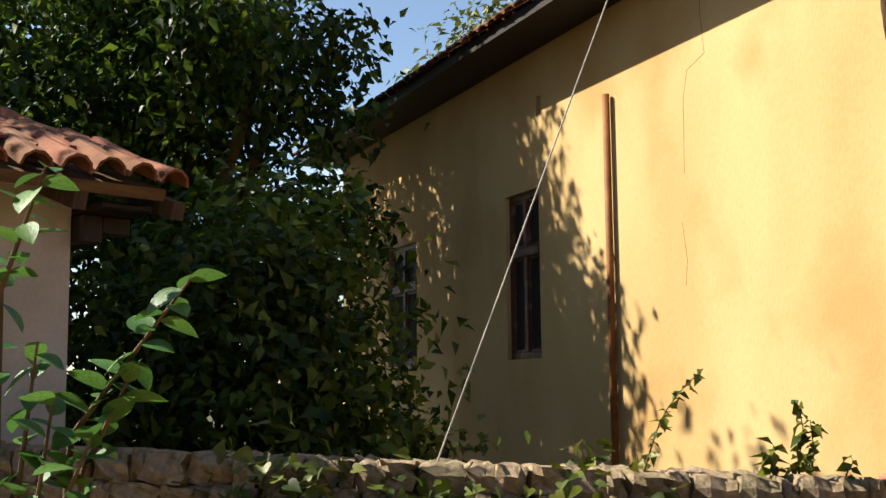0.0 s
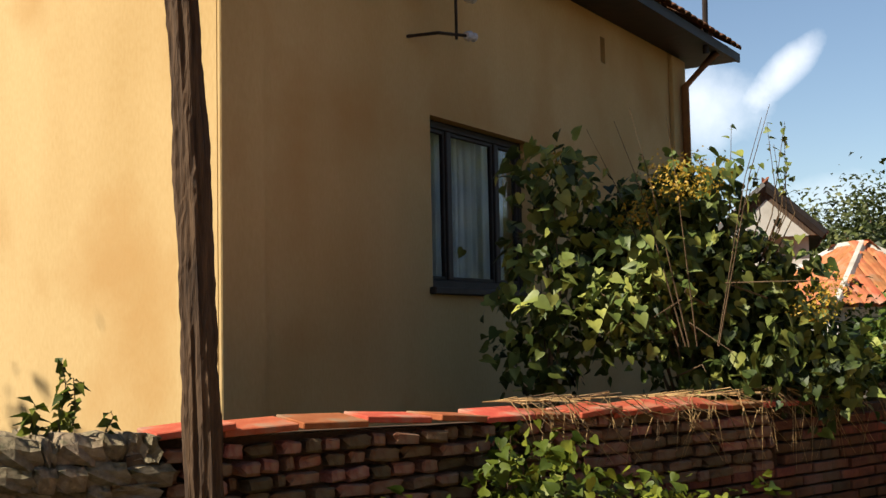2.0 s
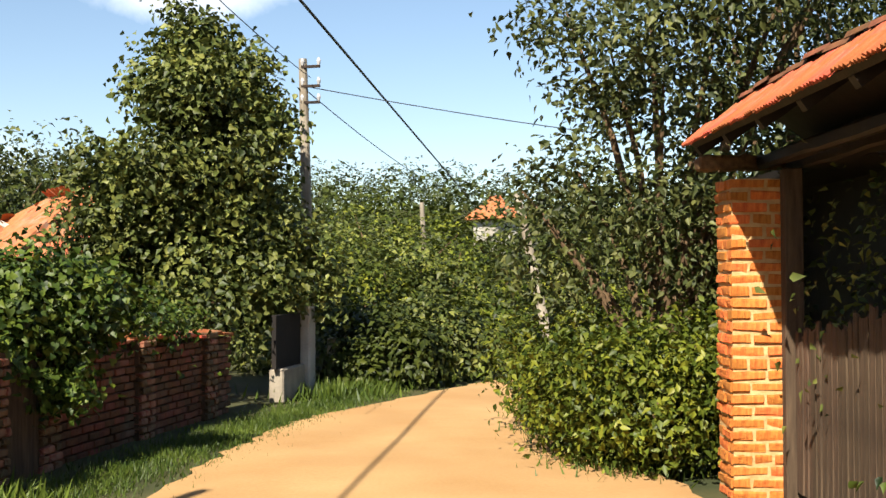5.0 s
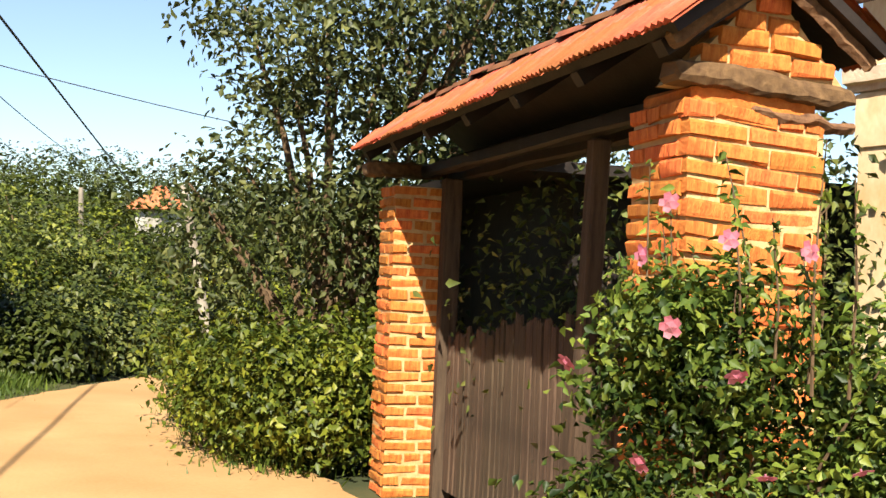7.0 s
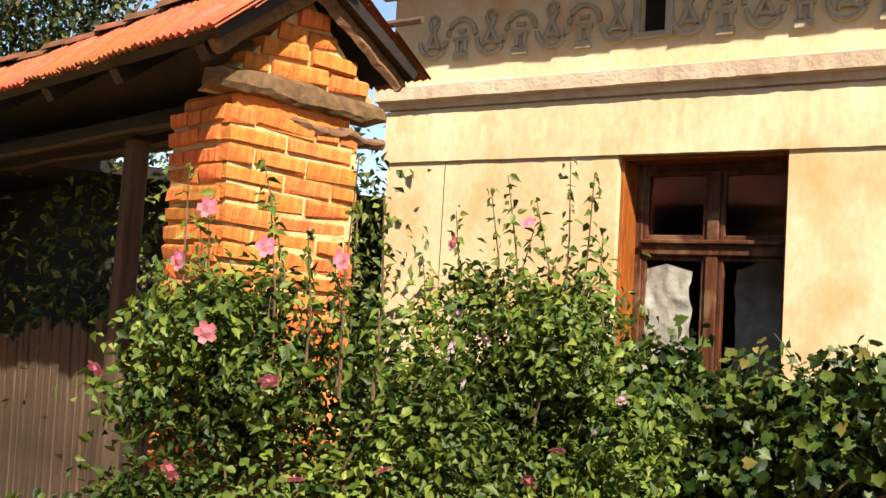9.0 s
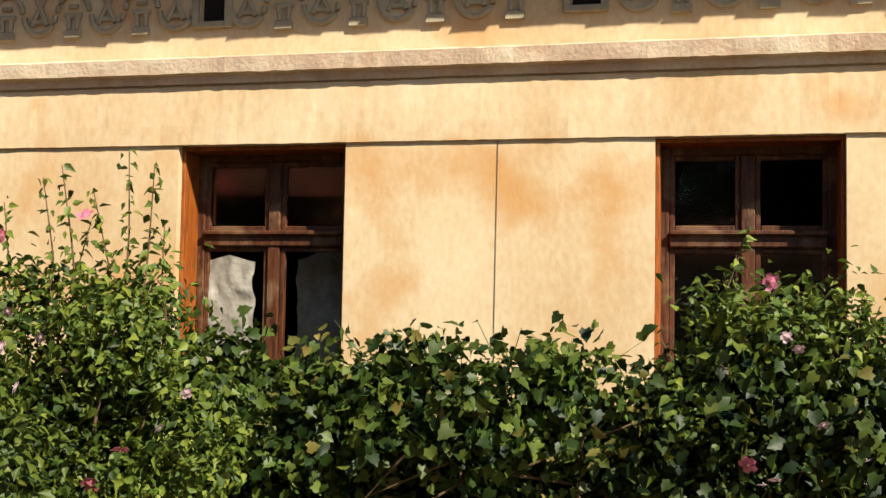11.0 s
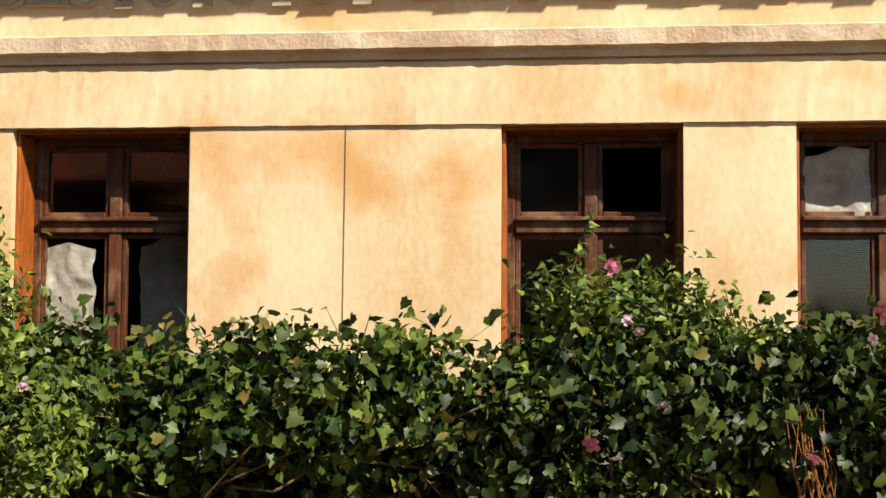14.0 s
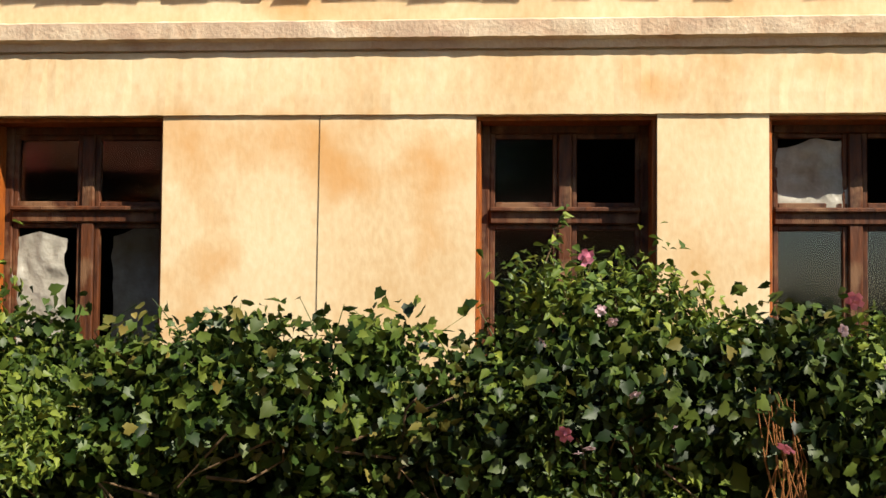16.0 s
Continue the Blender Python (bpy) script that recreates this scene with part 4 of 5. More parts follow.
# Houses farther along the lane.
def small_house(name, label, base, turn, w, d, h, rise, seed, group="", gable=False, hips="white"):
    e = empty(name, pose(*base, 0, 0, turn), label, "house", group)
    part("wall", boxed(-w / 2, w / 2, -d / 2, d / 2, -1, h), "white", e)
    ang = math.degrees(math.atan2(rise, d / 2 + 0.3))
    slope = math.hypot(rise, d / 2 + 0.3)
    W = w + 0.6
    ins = (lambda u, v: True) if gable else (lambda u, v: v * math.cos(radians(ang)) < min(u, W - u) + 0.05)
    tiled_slope("roof_slope", e, pose(-W / 2, -d / 2 - 0.3, h) @ pose(0, 0, 0, ang), W, slope, 0.26, 0.4, seed=seed, inside=ins, mat="tile_old" if gable else "tile_stuff")
    tiled_slope("roof_slope", e, pose(W / 2, d / 2 + 0.3, h, 0, 0, 180) @ pose(0, 0, 0, ang), W, slope, 0.26, 0.4, seed=seed + 1, inside=ins, mat="tile_old" if gable else "tile_stuff")
    D = d + 0.6
    if not gable:
        ins2 = lambda u, v: v * math.cos(radians(ang)) < min(u, D - u) + 0.05
        for t, q in ((90, (W / 2, -D / 2)), (-90, (-W / 2, D / 2))):
            tiled_slope("roof_slope", e, pose(q[0], q[1], h, 0, 0, t) @ pose(0, 0, 0, ang), D, slope, 0.26, 0.4, seed=seed + 2, inside=ins2)
        bm = bmesh.new()
        k = max(0.05, W / 2 - D / 2)
        for sx in (-1, 1):
            for sy in (-1, 1):
                tube(bm, [(sx * W / 2, sy * D / 2, h + 0.05), (sx * k, 0, h + rise + 0.06)], 0.09, 6)
        tube(bm, [(-k, 0, h + rise + 0.06), (k, 0, h + rise + 0.06)], 0.09, 6)
        part("hip_mortar", bm, hips, e)
    bm = bmesh.new()
    kx = W / 2 if gable else max(0.05, W / 2 - D / 2)
    v = [bm.verts.new(p) for p in ((-W / 2, -D / 2, h - 0.03), (W / 2, -D / 2, h - 0.03), (W / 2, D / 2, h - 0.03), (-W / 2, D / 2, h - 0.03), (-kx, 0, h + rise - 0.03), (kx, 0, h + rise - 0.03))]
    for f in ((0, 1, 5, 4), (2, 3, 4, 5), (1, 2, 5), (3, 0, 4), (3, 2, 1, 0)):
        bm.faces.new([v[i] for i in f])
    part("roof_deck", bm, "wood" if gable else "tile_stuff", e)
    if gable:
        bm = bmesh.new()
        for x in (w / 2, w / 2 + 0.31):
            tri = [bm.verts.new(p) for p in ((x, -d / 2, h - 0.04), (x, d / 2, h - 0.04), (x, 0, h + rise - 0.28))]
            bm.faces.new(tri)
        part("gable_wall", bm, "white", e)
        for sy in (-1, 1):
            bm = bmesh.new()
            tube(bm, [(W / 2 + 0.03, sy * D / 2, h - 0.03), (W / 2 + 0.03, 0, h + rise)], 0.11, 6)
            part("barge_board", bm, "dark", e)
    return e


small_house("tiled_outbuilding", "low whitewashed outbuilding with orange hip roof", at(97.4, 24), 40, 3.4, 2.6, 2.0, 1.15, 31, "roofs beyond the garden wall")
small_house("tiled_outbuilding", "low whitewashed outbuilding with orange hip roof", at(91.5, 23), 20, 4.6, 3.0, 1.95, 1.15, 41, "roofs beyond the garden wall", hips="tile_stuff")
small_house("gabled_house", "white house with dark gable behind shrubs", at(101.2, 26.5), 12, 4.0, 1.6, 3.5, 1.0, 51, gable=True)
small_house("distant_house", "small house with red roof among far trees", at(70.9, 60, 3.9), 20, 1.8, 1.5, 0.8, 1.1, 61, hips="tile_stuff")

# Gateway beyond the garden wall, posts and poles.
gwp = empty("gateway", pose(*at(79.9, 16.4), 0, 0, 154), "whitewashed gateway posts with concrete base beside the lane", "gateway")
part("post", boxed(-0.15, 0.15, 0, 0.3, 0, 1.25, bevel=0.02), "white", gwp)
part("base", boxed(-1.2, -0.2, 0.05, 0.25, 0, 0.45, bevel=0.02), "concrete", gwp)
# Near-black panel that stands for the dark, shaded space beside the post.
part("leaf", boxed(-1.3, -0.2, 0.12, 0.18, 0.45, 1.15), "unlit_black", gwp)
sp = empty("stone_post", pose(*at(78.9, 17.4), 0, 0, 150), "pale stone slab standing at the lane's edge", "post")
part("slab", boxed(-0.13, 0.13, -0.06, 0.06, -0.1, 0.75, bevel=0.02), "concrete", sp)


def utility_pole(label, base, lean, h, r, mat, arms=False, name="utility_pole"):
    e = empty(name, pose(*base), label, "pole")
    bm = bmesh.new()
    tube(bm, [(0, 0, -0.2), (lean[0] * 0.5, lean[1] * 0.5, h * 0.5), (lean[0], lean[1], h)], [r, r * 0.85, r * 0.65], 10, 0.05)
    part("shaft", bm, mat, e)
    if arms:
        for z in (h - 0.15, h - 0.45, h - 0.7):
            o = part("crossarm", boxed(-0.15, 0.15, -0.02, 0.02, z, z + 0.04), "iron", e)
            o.matrix_basis = pose(0, 0, 0, 0, 0, 60)
            for s in (-0.13, 0.13):
                bm = bmesh.new()
                tube(bm, [(s, 0, z + 0.04), (s, 0, z + 0.1), (s, 0, z + 0.15)], [0.02, 0.035, 0.02], 8)
                i = part("insulator", bm, "porcelain", e)
                i.matrix_basis = pose(0, 0, 0, 0, 0, 60)
    return e


utility_pole("pale concrete utility pole with small crossarms", at(80.0, 17.8), (-0.12, -0.1), 5.0, 0.1, "concrete", True)
utility_pole("slim pale pole among the trees", at(74.2, 30), (0.05, -0.2), 3.6, 0.09, "concrete")
utility_pole("leaning pale wooden pole beside the lane", at(68.0, 21), (-1.0, -0.35), 3.2, 0.1, "concrete")


def cable(label, pts, r, mat):
    bm = bmesh.new()
    tube(bm, pts, r, 6)
    tagged(link("cable", bm, mat), label, "cable", "overhead cables")


def sag(a, b, s, n=16):
    a, b = Vector(a), Vector(b)
    return [a.lerp(b, i / n) - Vector((0, 0, s * 4 * (i / n) * (1 - i / n))) for i in range(n + 1)]


a, b = at(80.6, 14, 5.0), at(72.3, 40, 4.5)
cable("thick black overhead cable along the lane", [b + (a - b) * k for k in (0, 0.25, 0.5, 0.75, 1, 1.3, 1.7, 2.1)], 0.02, "wire")
cable("thin grey overhead wire", sag(at(80.0, 17.8, 4.55), at(62, 20, 3.9), 0.05), 0.008, "wire")
cable("thin grey overhead wire", sag(at(80.0, 17.8, 4.7), at(92, 9, 4.9), 0.1), 0.006, "wire")
cable("thin grey overhead wire", sag(at(80.2, 17.8, 4.5), at(72, 42, 4.5), 0.3), 0.008, "wire")
p0, p1 = at(152.5, 5.2, 1.2), at(143.6, 6.2, 3.62)
cable("pale steel stay wire running down to the wall", [p0 - (p1 - p0) * 0.35, p0, p1, p0 + (p1 - p0) * 2.2], 0.0045, "light_wire")

# Trees and shrubs.
rr = random.Random(77)


def ball(x, y, z, r, k=1.0):
    return (x, y, z, r, r, r * k)


tree("walnut_tree", "tall dense dark green walnut tree beside the house", "tree", (-3.5, -13.4, 0),
     [ball(-0.2, 2.0, 5.0, 1.0), ball(0, 1.0, 6.0, 1.3), ball(-0.3, -0.3, 6.8, 1.5), ball(0, -1.8, 6.2, 1.6), ball(0, -3.0, 6.0, 1.6), ball(0, 0.2, 4.8, 1.4), ball(0, -1.6, 4.6, 1.4), ball(-1.1, 1.3, 5.3, 1.0), ball(-1.0, 1.0, 3.6, 1.1), ball(1.2, 0.6, 4.2, 1.7), ball(1.8, 0.2, 6.6, 1.6), ball(2.2, -0.8, 2.9, 1.3), ball(0.4, 1.2, 2.4, 1.1), ball(0.8, 0.2, 8.0, 1.5)],
     50000, 0.15, "walnut_leaf", 1, 0.2, limbs=12, inner=0.2, lumps=4, per=7, droop=0.7)
tree("walnut_tree", "broad dark walnut tree behind the shed", "tree", (-0.2, -13.2, 0),
     [ball(0.2, 0, 3.4, 1.7), ball(-1.0, 0.4, 3.0, 1.4), ball(0.8, 0.3, 2.4, 1.4), ball(-1.2, 0.8, 1.4, 1.2)],
     24000, 0.15, "walnut_leaf", 2, 0.18, limbs=7, inner=0.1)
# Added tree outside the view, placed only to keep sun off the shrubs.
tree("walnut_tree", "unseen walnut tree added to shade the garden shrubs", "tree", (0.9, -10.8, 0), [ball(0, 0, 4.6, 1.8), ball(-0.8, 0.6, 5.6, 1.5), ball(0.4, 0.8, 6.4, 1.5)], 16000, 0.15, "walnut_leaf", 6, 0.18, limbs=6, inner=0.2)
tree("garden_shrub", "dense dark shrub behind the stone wall", "shrub", at(160.5, 8.2), [ball(0, 0, 1.3, 1.0, 1.2), ball(0.6, 0.2, 1.6, 0.9), ball(-0.7, -0.4, 1.0, 0.8), ball(0.1, 0.1, 2.4, 0.7)], 14000, 0.12, "walnut_leaf", 3, 0.05)
tree("garden_shrub", "leafy shrub in front of the ochre wall", "shrub", at(157.5, 11.5), [ball(0, 0, 1.6, 0.55, 1.5), ball(0.3, 0.1, 3.0, 0.5), ball(-0.3, 0, 0.9, 0.6)], 4500, 0.12, "walnut_leaf", 4, 0.04)
tree("background_tree", "light green tree behind the ochre house", "tree", (-13, -19, 0), [ball(0, 0, 7.5, 2.5), ball(2, 1, 6.5, 2.0), ball(-1.5, 0, 6, 2)], 6000, 0.22, "tree_leaf", 5, 0.2)
for k, (bg, d, s, z) in enumerate(((157, 4.85, 0.5, 1.0), (151.5, 4.8, 0.3, 1.0), (146, 4.75, 0.32, 1.0), (141, 4.7, 0.22, 1.0), (160, 4.9, 0.45, 1.0), (112.8, 6.2, 0.36, 0.9), (111.0, 6.2, 0.34, 0.72), (114.2, 6.0, 0.28, 0.62), (107.5, 6.6, 0.3, 0.62), (104.5, 6.9, 0.3, 0.5), (101.5, 7.2, 0.28, 0.45), (120.5, 5.5, 0.22, 0.7))):
    tree("wall_weed", "bright green leafy weed at the foot of the wall", "weed", at(bg, d), [ball(0, 0, z, s * 0.7, 1.1), ball(s * 0.5, 0.1, z * 0.6, s * 0.6, 1.2), ball(-s * 0.4, 0, z * 0.55, s * 0.7)], int(800 * s / 0.4), 0.066, "bright_leaf", 10 + k, 0.01, "weeds along the walls", limbs=9, clump=0.07, outline="heart", inner=0.3)


def sprig(name, label, base, h, lean, n, size, leaf, seed, category="weed", group="weeds on the wall"):
    """A single stem with leaves along it."""
    rng = np.random.default_rng(seed)
    e = empty(name, pose(*base), label, category, group)
    pts = [Vector((lean[0] * t * t + 0.015 * math.sin(t * 9 + seed), lean[1] * t * t + 0.015 * math.cos(t * 7), h * (t - 0.25 * t ** 3 * abs(lean[0] + lean[1])))) for t in [i / 10 for i in range(11)]]
    bm = bmesh.new()
    tube(bm, pts, [0.006 * (1 - 0.07 * i) for i in range(11)], 5)
    part("stem", bm, "twig", e)
    c = np.array([pts[int(u * 10)].lerp(pts[min(10, int(u * 10) + 1)], u * 10 % 1) for u in np.linspace(0.08, 0.999, n)])
    link_mesh("leaves", leaf_mesh("leaves", c, rng.normal(0, 0.4, (n, 3)) + np.array((0.2, 0.3, 0.9)), size, rng, 0.6), leaf, e)
    return e


sprig("wall_weed", "slender arching weed growing from the wall top", at(142.4, 5.15, 1.08), 0.62, (-0.25, 0.12), 46, 0.06, "bright_leaf", 1)
for k, b in enumerate((134.9, 134.4, 136.2)):
    sprig("wall_weed", "upright heart-leaved weed growing from the wall top", at(b, 5.35, 1.1), (0.42, 0.36, 0.25)[k], (0.03, 0.02), 30, 0.075, "bright_leaf", 5 + k)
sprig("wall_weed", "small dark weed on the wall top", at(132.8, 5.4, 1.1), 0.2, (0.04, 0.02), 12, 0.06, "walnut_leaf", 9)

lilac = tree("lilac_shrub", "large mixed shrub with heart-shaped leaves and dry twigs", "shrub", at(104.6, 8.55),
             [ball(-0.15, 0.1, 1.5, 0.52, 1.1), ball(-0.2, 0.4, 1.8, 0.5), ball(0.1, -0.4, 1.95, 0.6), ball(-0.05, -0.05, 2.35, 0.48), ball(-0.3, 0.62, 1.45, 0.38)],
             9500, 0.095, "lilac_leaf", 30, 0.025, limbs=22, clump=0.12, outline="heart", droop=0.8, inner=0.3, lumps=5, per=7)
rg = random.Random(41)
for i in range(9):
    bm = bmesh.new()
    y, z = rg.uniform(-0.5, 0.6), rg.uniform(1.1, 1.9)
    tube(bm, [(0.3, y, z), (0.62 + rg.uniform(-0.1, 0.1), y + rg.uniform(-0.2, 0.3), z + rg.uniform(-0.05, 0.2)), (0.72, y + rg.uniform(-0.3, 0.6), z + rg.uniform(-0.2, 0.25))], [0.006, 0.004, 0.0015], 5, 0.2, rg)
    part("dry_branch", bm, "twig", lilac)
c = []
for i in range(14):
    y, h = rg.uniform(-0.5, 0.75), rg.uniform(2.65, 3.05)
    q = [Vector((0, y * 0.7, 2.0)), Vector((0.05, y, 2.4)), Vector((0.08 + rg.uniform(-0.1, 0.1), y + rg.uniform(-0.1, 0.15), h))]
    bm = bmesh.new()
    tube(bm, q, [0.006, 0.004, 0.0015], 4)
    part("twig", bm, "twig", lilac)
    c += [q[1].lerp(q[2], u) + Vector((rg.gauss(0, 0.02), rg.gauss(0, 0.02), 0)) for u in (0.35, 0.5, 0.62, 0.74, 0.85, 0.94, 1.0)]
c = np.array([tuple(v) for v in c])
link_mesh("twig_leaves", leaf_mesh("twig_leaves", c, np.tile((0.3, 0.2, 0.8), (len(c), 1)), 0.05, np.random.default_rng(4), outline="heart"), "lilac_leaf", lilac)
tree("lilac_shrub", "slender shrub climbing before the dark window", "shrub", at(111.6, 8.4), [ball(0, 0, 1.9, 0.35, 1.5), ball(0.1, 0.1, 2.6, 0.24, 1.4), ball(-0.1, -0.15, 1.4, 0.28)], 800, 0.1, "lilac_leaf", 31, 0.02, limbs=6, clump=0.12, outline="heart", droop=0.8)
gr = empty("goldenrod", pose(*at(104.3, 7.9)), "yellow flowering goldenrod in the shrub", "flower")
bl = crown("bloom", "yellow_bloom", gr, [(0.05, -0.1, 2.62, 0.2, 0.24, 0.13), (0.0, -0.4, 2.42, 0.14, 0.14, 0.1), (-0.2, 0.75, 1.8, 0.2, 0.2, 0.12), (-0.3, -1.05, 2.85, 0.09, 0.12, 0.07)], 1300, 0.03, 32, clump=0.05)
bl["kind"] = "stuff"
rng = random.Random(6)
for i in range(6):
    x, y = rng.uniform(-0.3, 0.3), rng.uniform(-0.6, 0.6)
    bm = bmesh.new()
    tube(bm, [(x * 0.3, y * 0.3, 1.5), (x, y, 2.6), (x * 1.4, y * 1.4, 2.9 + rng.uniform(0, 0.25))], [0.005, 0.003, 0.0015], 4)
    part("stem", bm, "twig", gr)
tree("ivy_bush", "rounded ivy bush hanging over the brick wall", "shrub", at(93.6, 10.5), [ball(0, 0, 1.35, 0.62, 0.85), ball(-0.1, 0.55, 1.4, 0.5, 0.8), ball(0.25, -0.1, 1.0, 0.45), ball(0, -0.6, 1.3, 0.4), ball(0.2, 0.35, 0.75, 0.3)], 11000, 0.065, "ivy_leaf", 33, 0.05, clump=0.08, outline="heart", inner=0.3)
tree("ivy_bush", "low ivy draped over the wall's coping tiles", "shrub", at(88.3, 12.6), [ball(0, 0, 1.15, 0.5, 0.5), ball(-0.4, 0.3, 1.2, 0.4, 0.5)], 1800, 0.075, "ivy_leaf", 34, 0.03, clump=0.08)
tree("linden_tree", "full green linden tree by the gateway", "tree", at(85.6, 16.4),
     [ball(0, 0, 1.9, 1.5, 0.9), ball(0.1, 0.2, 3.1, 1.35), ball(0, -0.6, 2.6, 1.2), ball(-0.1, 0.9, 2.2, 1.1), ball(0, 0.35, 4.1, 0.9), ball(0, -0.35, 4.3, 0.85), ball(0, -0.1, 4.85, 0.5), ball(0, 1.2, 1.5, 0.8), ball(0, -1.2, 2.9, 0.6)],
     46000, 0.1, "tree_leaf", 35, 0.14, limbs=14, clump=0.13, inner=0.45, lumps=6, per=8, fine=True, shape=0.8)
tree("garden_bushes", "green bushes between lane wall and outbuildings", "shrub", at(98.5, 12.5), [ball(0, 0, 1.0, 0.9), ball(-0.3, 0.9, 0.9, 0.8), ball(-0.6, 1.7, 0.9, 0.7)], 3500, 0.09, "ivy_leaf", 36, 0.04)
for k, (bg, d, h, r) in enumerate(((95.5, 36, 4.6, 2.6), (92.5, 38, 5.0, 2.4), (98.5, 38, 4.6, 2.4), (89, 34, 4.0, 2.4))):
    p = at(bg, d)
    tree("background_tree", "hazy grey-green tree beyond the roofs", "tree", (p.x, p.y, ground_z(p.x, p.y)), [ball(0, 0, h * 0.6, r), ball(0.6, 1.0, h * 0.7, r * 0.7), ball(0, -1.2, h * 0.65, r * 0.7), ball(0, 0, h * 0.85, r * 0.6)], 4000, 0.2, "grey_leaf", 40 + k, 0.12, "trees beyond the roofs", clump=0.3)
# Bushes along the far bend of the lane.
far = ((76.5, 17.4, 0.9, 0.7), (74, 18.7, 1.1, 0.8), (72.1, 20.4, 1.1, 0.8), (70.8, 22.6, 1.0, 0.8), (80.5, 20.5, 1.5, 1.1), (78.6, 21.5, 2.0, 1.2), (77.0, 22.5, 1.8, 1.2), (75.4, 23.0, 2.4, 1.4), (73.4, 24.5, 2.6, 1.5), (71.8, 27, 1.9, 1.3), (79.5, 26, 3.2, 1.8), (76.4, 28, 3.4, 1.9), (69.5, 30, 2.8, 1.8), (67, 27, 2.4, 1.6), (64.5, 25, 2.6, 1.6))
for k, (bg, d, h, r) in enumerate(far):
    p = at(bg, d)
    tree("lane_bush", "bright green bush at the bend of the lane", "shrub", (p.x, p.y, ground_z(p.x, p.y)), [ball(0, 0, h * 0.35, r, 0.8), ball(0.3, r * 0.6, h * 0.5, r * 0.7), ball(0, -r * 0.6, h * 0.4, r * 0.75), ball(-0.2, 0, h * 0.75, r * 0.65)], 6000, 0.13, ("wood_far", "tree_leaf", "bright_leaf")[k % 3], 60 + k, 0.06, "bushes at the bend", clump=0.14, scatter=0.25, gap=1.6)
# Wooded hill.
rng = np.random.default_rng(9)
near_w, far_w = [], []
for i in range(760):
    d = 34 + 190 * rng.random() ** 1.2
    bg = rng.uniform(50, 104)
    if d < 64 and 69.4 < bg < 72.6:
        continue
    p = at(bg, d)
    r = rng.uniform(1.2, 2.6) * (1 + d / 220)
    (near_w if d < 85 else far_w).append((p.x, p.y, ground_z(p.x, p.y) + r * 0.6, r, r, r * rng.uniform(0.8, 1.2)))
for bl, cnt, sz in ((near_w, 90000, 0.26), (far_w, 60000, 0.45)):
    pl, nr = shell_places(bl, cnt, rng, inner=0.8, clump=0.3, per=6)
    tagged(link_mesh("hill_woods", leaf_mesh("hill_woods", pl, nr, sz, rng, 0.7, scatter=0.2), "wood_far"), "dense mixed woodland covering the hillside", "woods", kind="stuff")

tree("plum_tree", "airy plum tree beside the yard gate", "tree", at(62.6, 11.8),
     [ball(0, 0, 3.0, 1.3), ball(0.5, 0.5, 2.0, 1.0), ball(-0.6, -0.7, 2.2, 0.9), ball(0.9, 0.5, 4.0, 1.3), ball(-0.5, -0.5, 3.9, 0.8), ball(0.4, 0.6, 1.2, 0.9, 1.2), ball(1.6, 1.1, 4.4, 1.2)],
     20000, 0.095, "grey_leaf", 80, 0.09, limbs=22, clump=0.16, inner=0.4, gap=3.0, lumps=6, fine=True)
tree("plum_tree", "airy tree rising behind the gate roof", "tree", at(56.5, 13), [ball(0, 0, 4.6, 1.6), ball(1.2, 0.8, 4.6, 1.4), ball(0, 0, 3.0, 1.3), ball(1.4, 0.5, 3.0, 1.2), ball(2.0, 1.0, 2.0, 1.2)], 11000, 0.08, "grey_leaf", 81, 0.1, limbs=26, clump=0.18, gap=3.0, inner=0.3)
tree("yard_shrub", "green shrub in the yard behind the gate", "shrub", at(47.5, 8.2), [ball(0, 0, 1.6, 0.9, 1.2), ball(0.8, 0.3, 1.7, 0.8, 1.2), ball(-0.5, 0, 1.2, 0.8)], 4500, 0.08, "tree_leaf", 82, 0.04)
tree("yard_shrub", "tall green shrub beside the cream house", "shrub", at(39.6, 8.6), [ball(0, 0, 1.3, 0.55, 1.8), ball(-0.1, 0.2, 2.2, 0.4, 1.6)], 2500, 0.08, "tree_leaf", 83, 0.03)
for k, (bg, d, s) in enumerate(((66.0, 10.6, 0.62), (64.2, 9.9, 0.7), (62.6, 9.6, 0.6), (67.3, 12.2, 0.6), (61.6, 10.0, 0.5))):
    tree("roadside_shrub", "sunlit bright green shrub at the lane's edge", "shrub", at(bg, d), [ball(0, 0, 0.55, s * 0.85, 0.9), ball(0.2, 0.4, 0.85, s * 0.6), ball(-0.2, -0.3, 0.7, s * 0.6)], 5200, 0.075, "bright_leaf", 90 + k, 0.02, "shrubs beside the gate", clump=0.15)

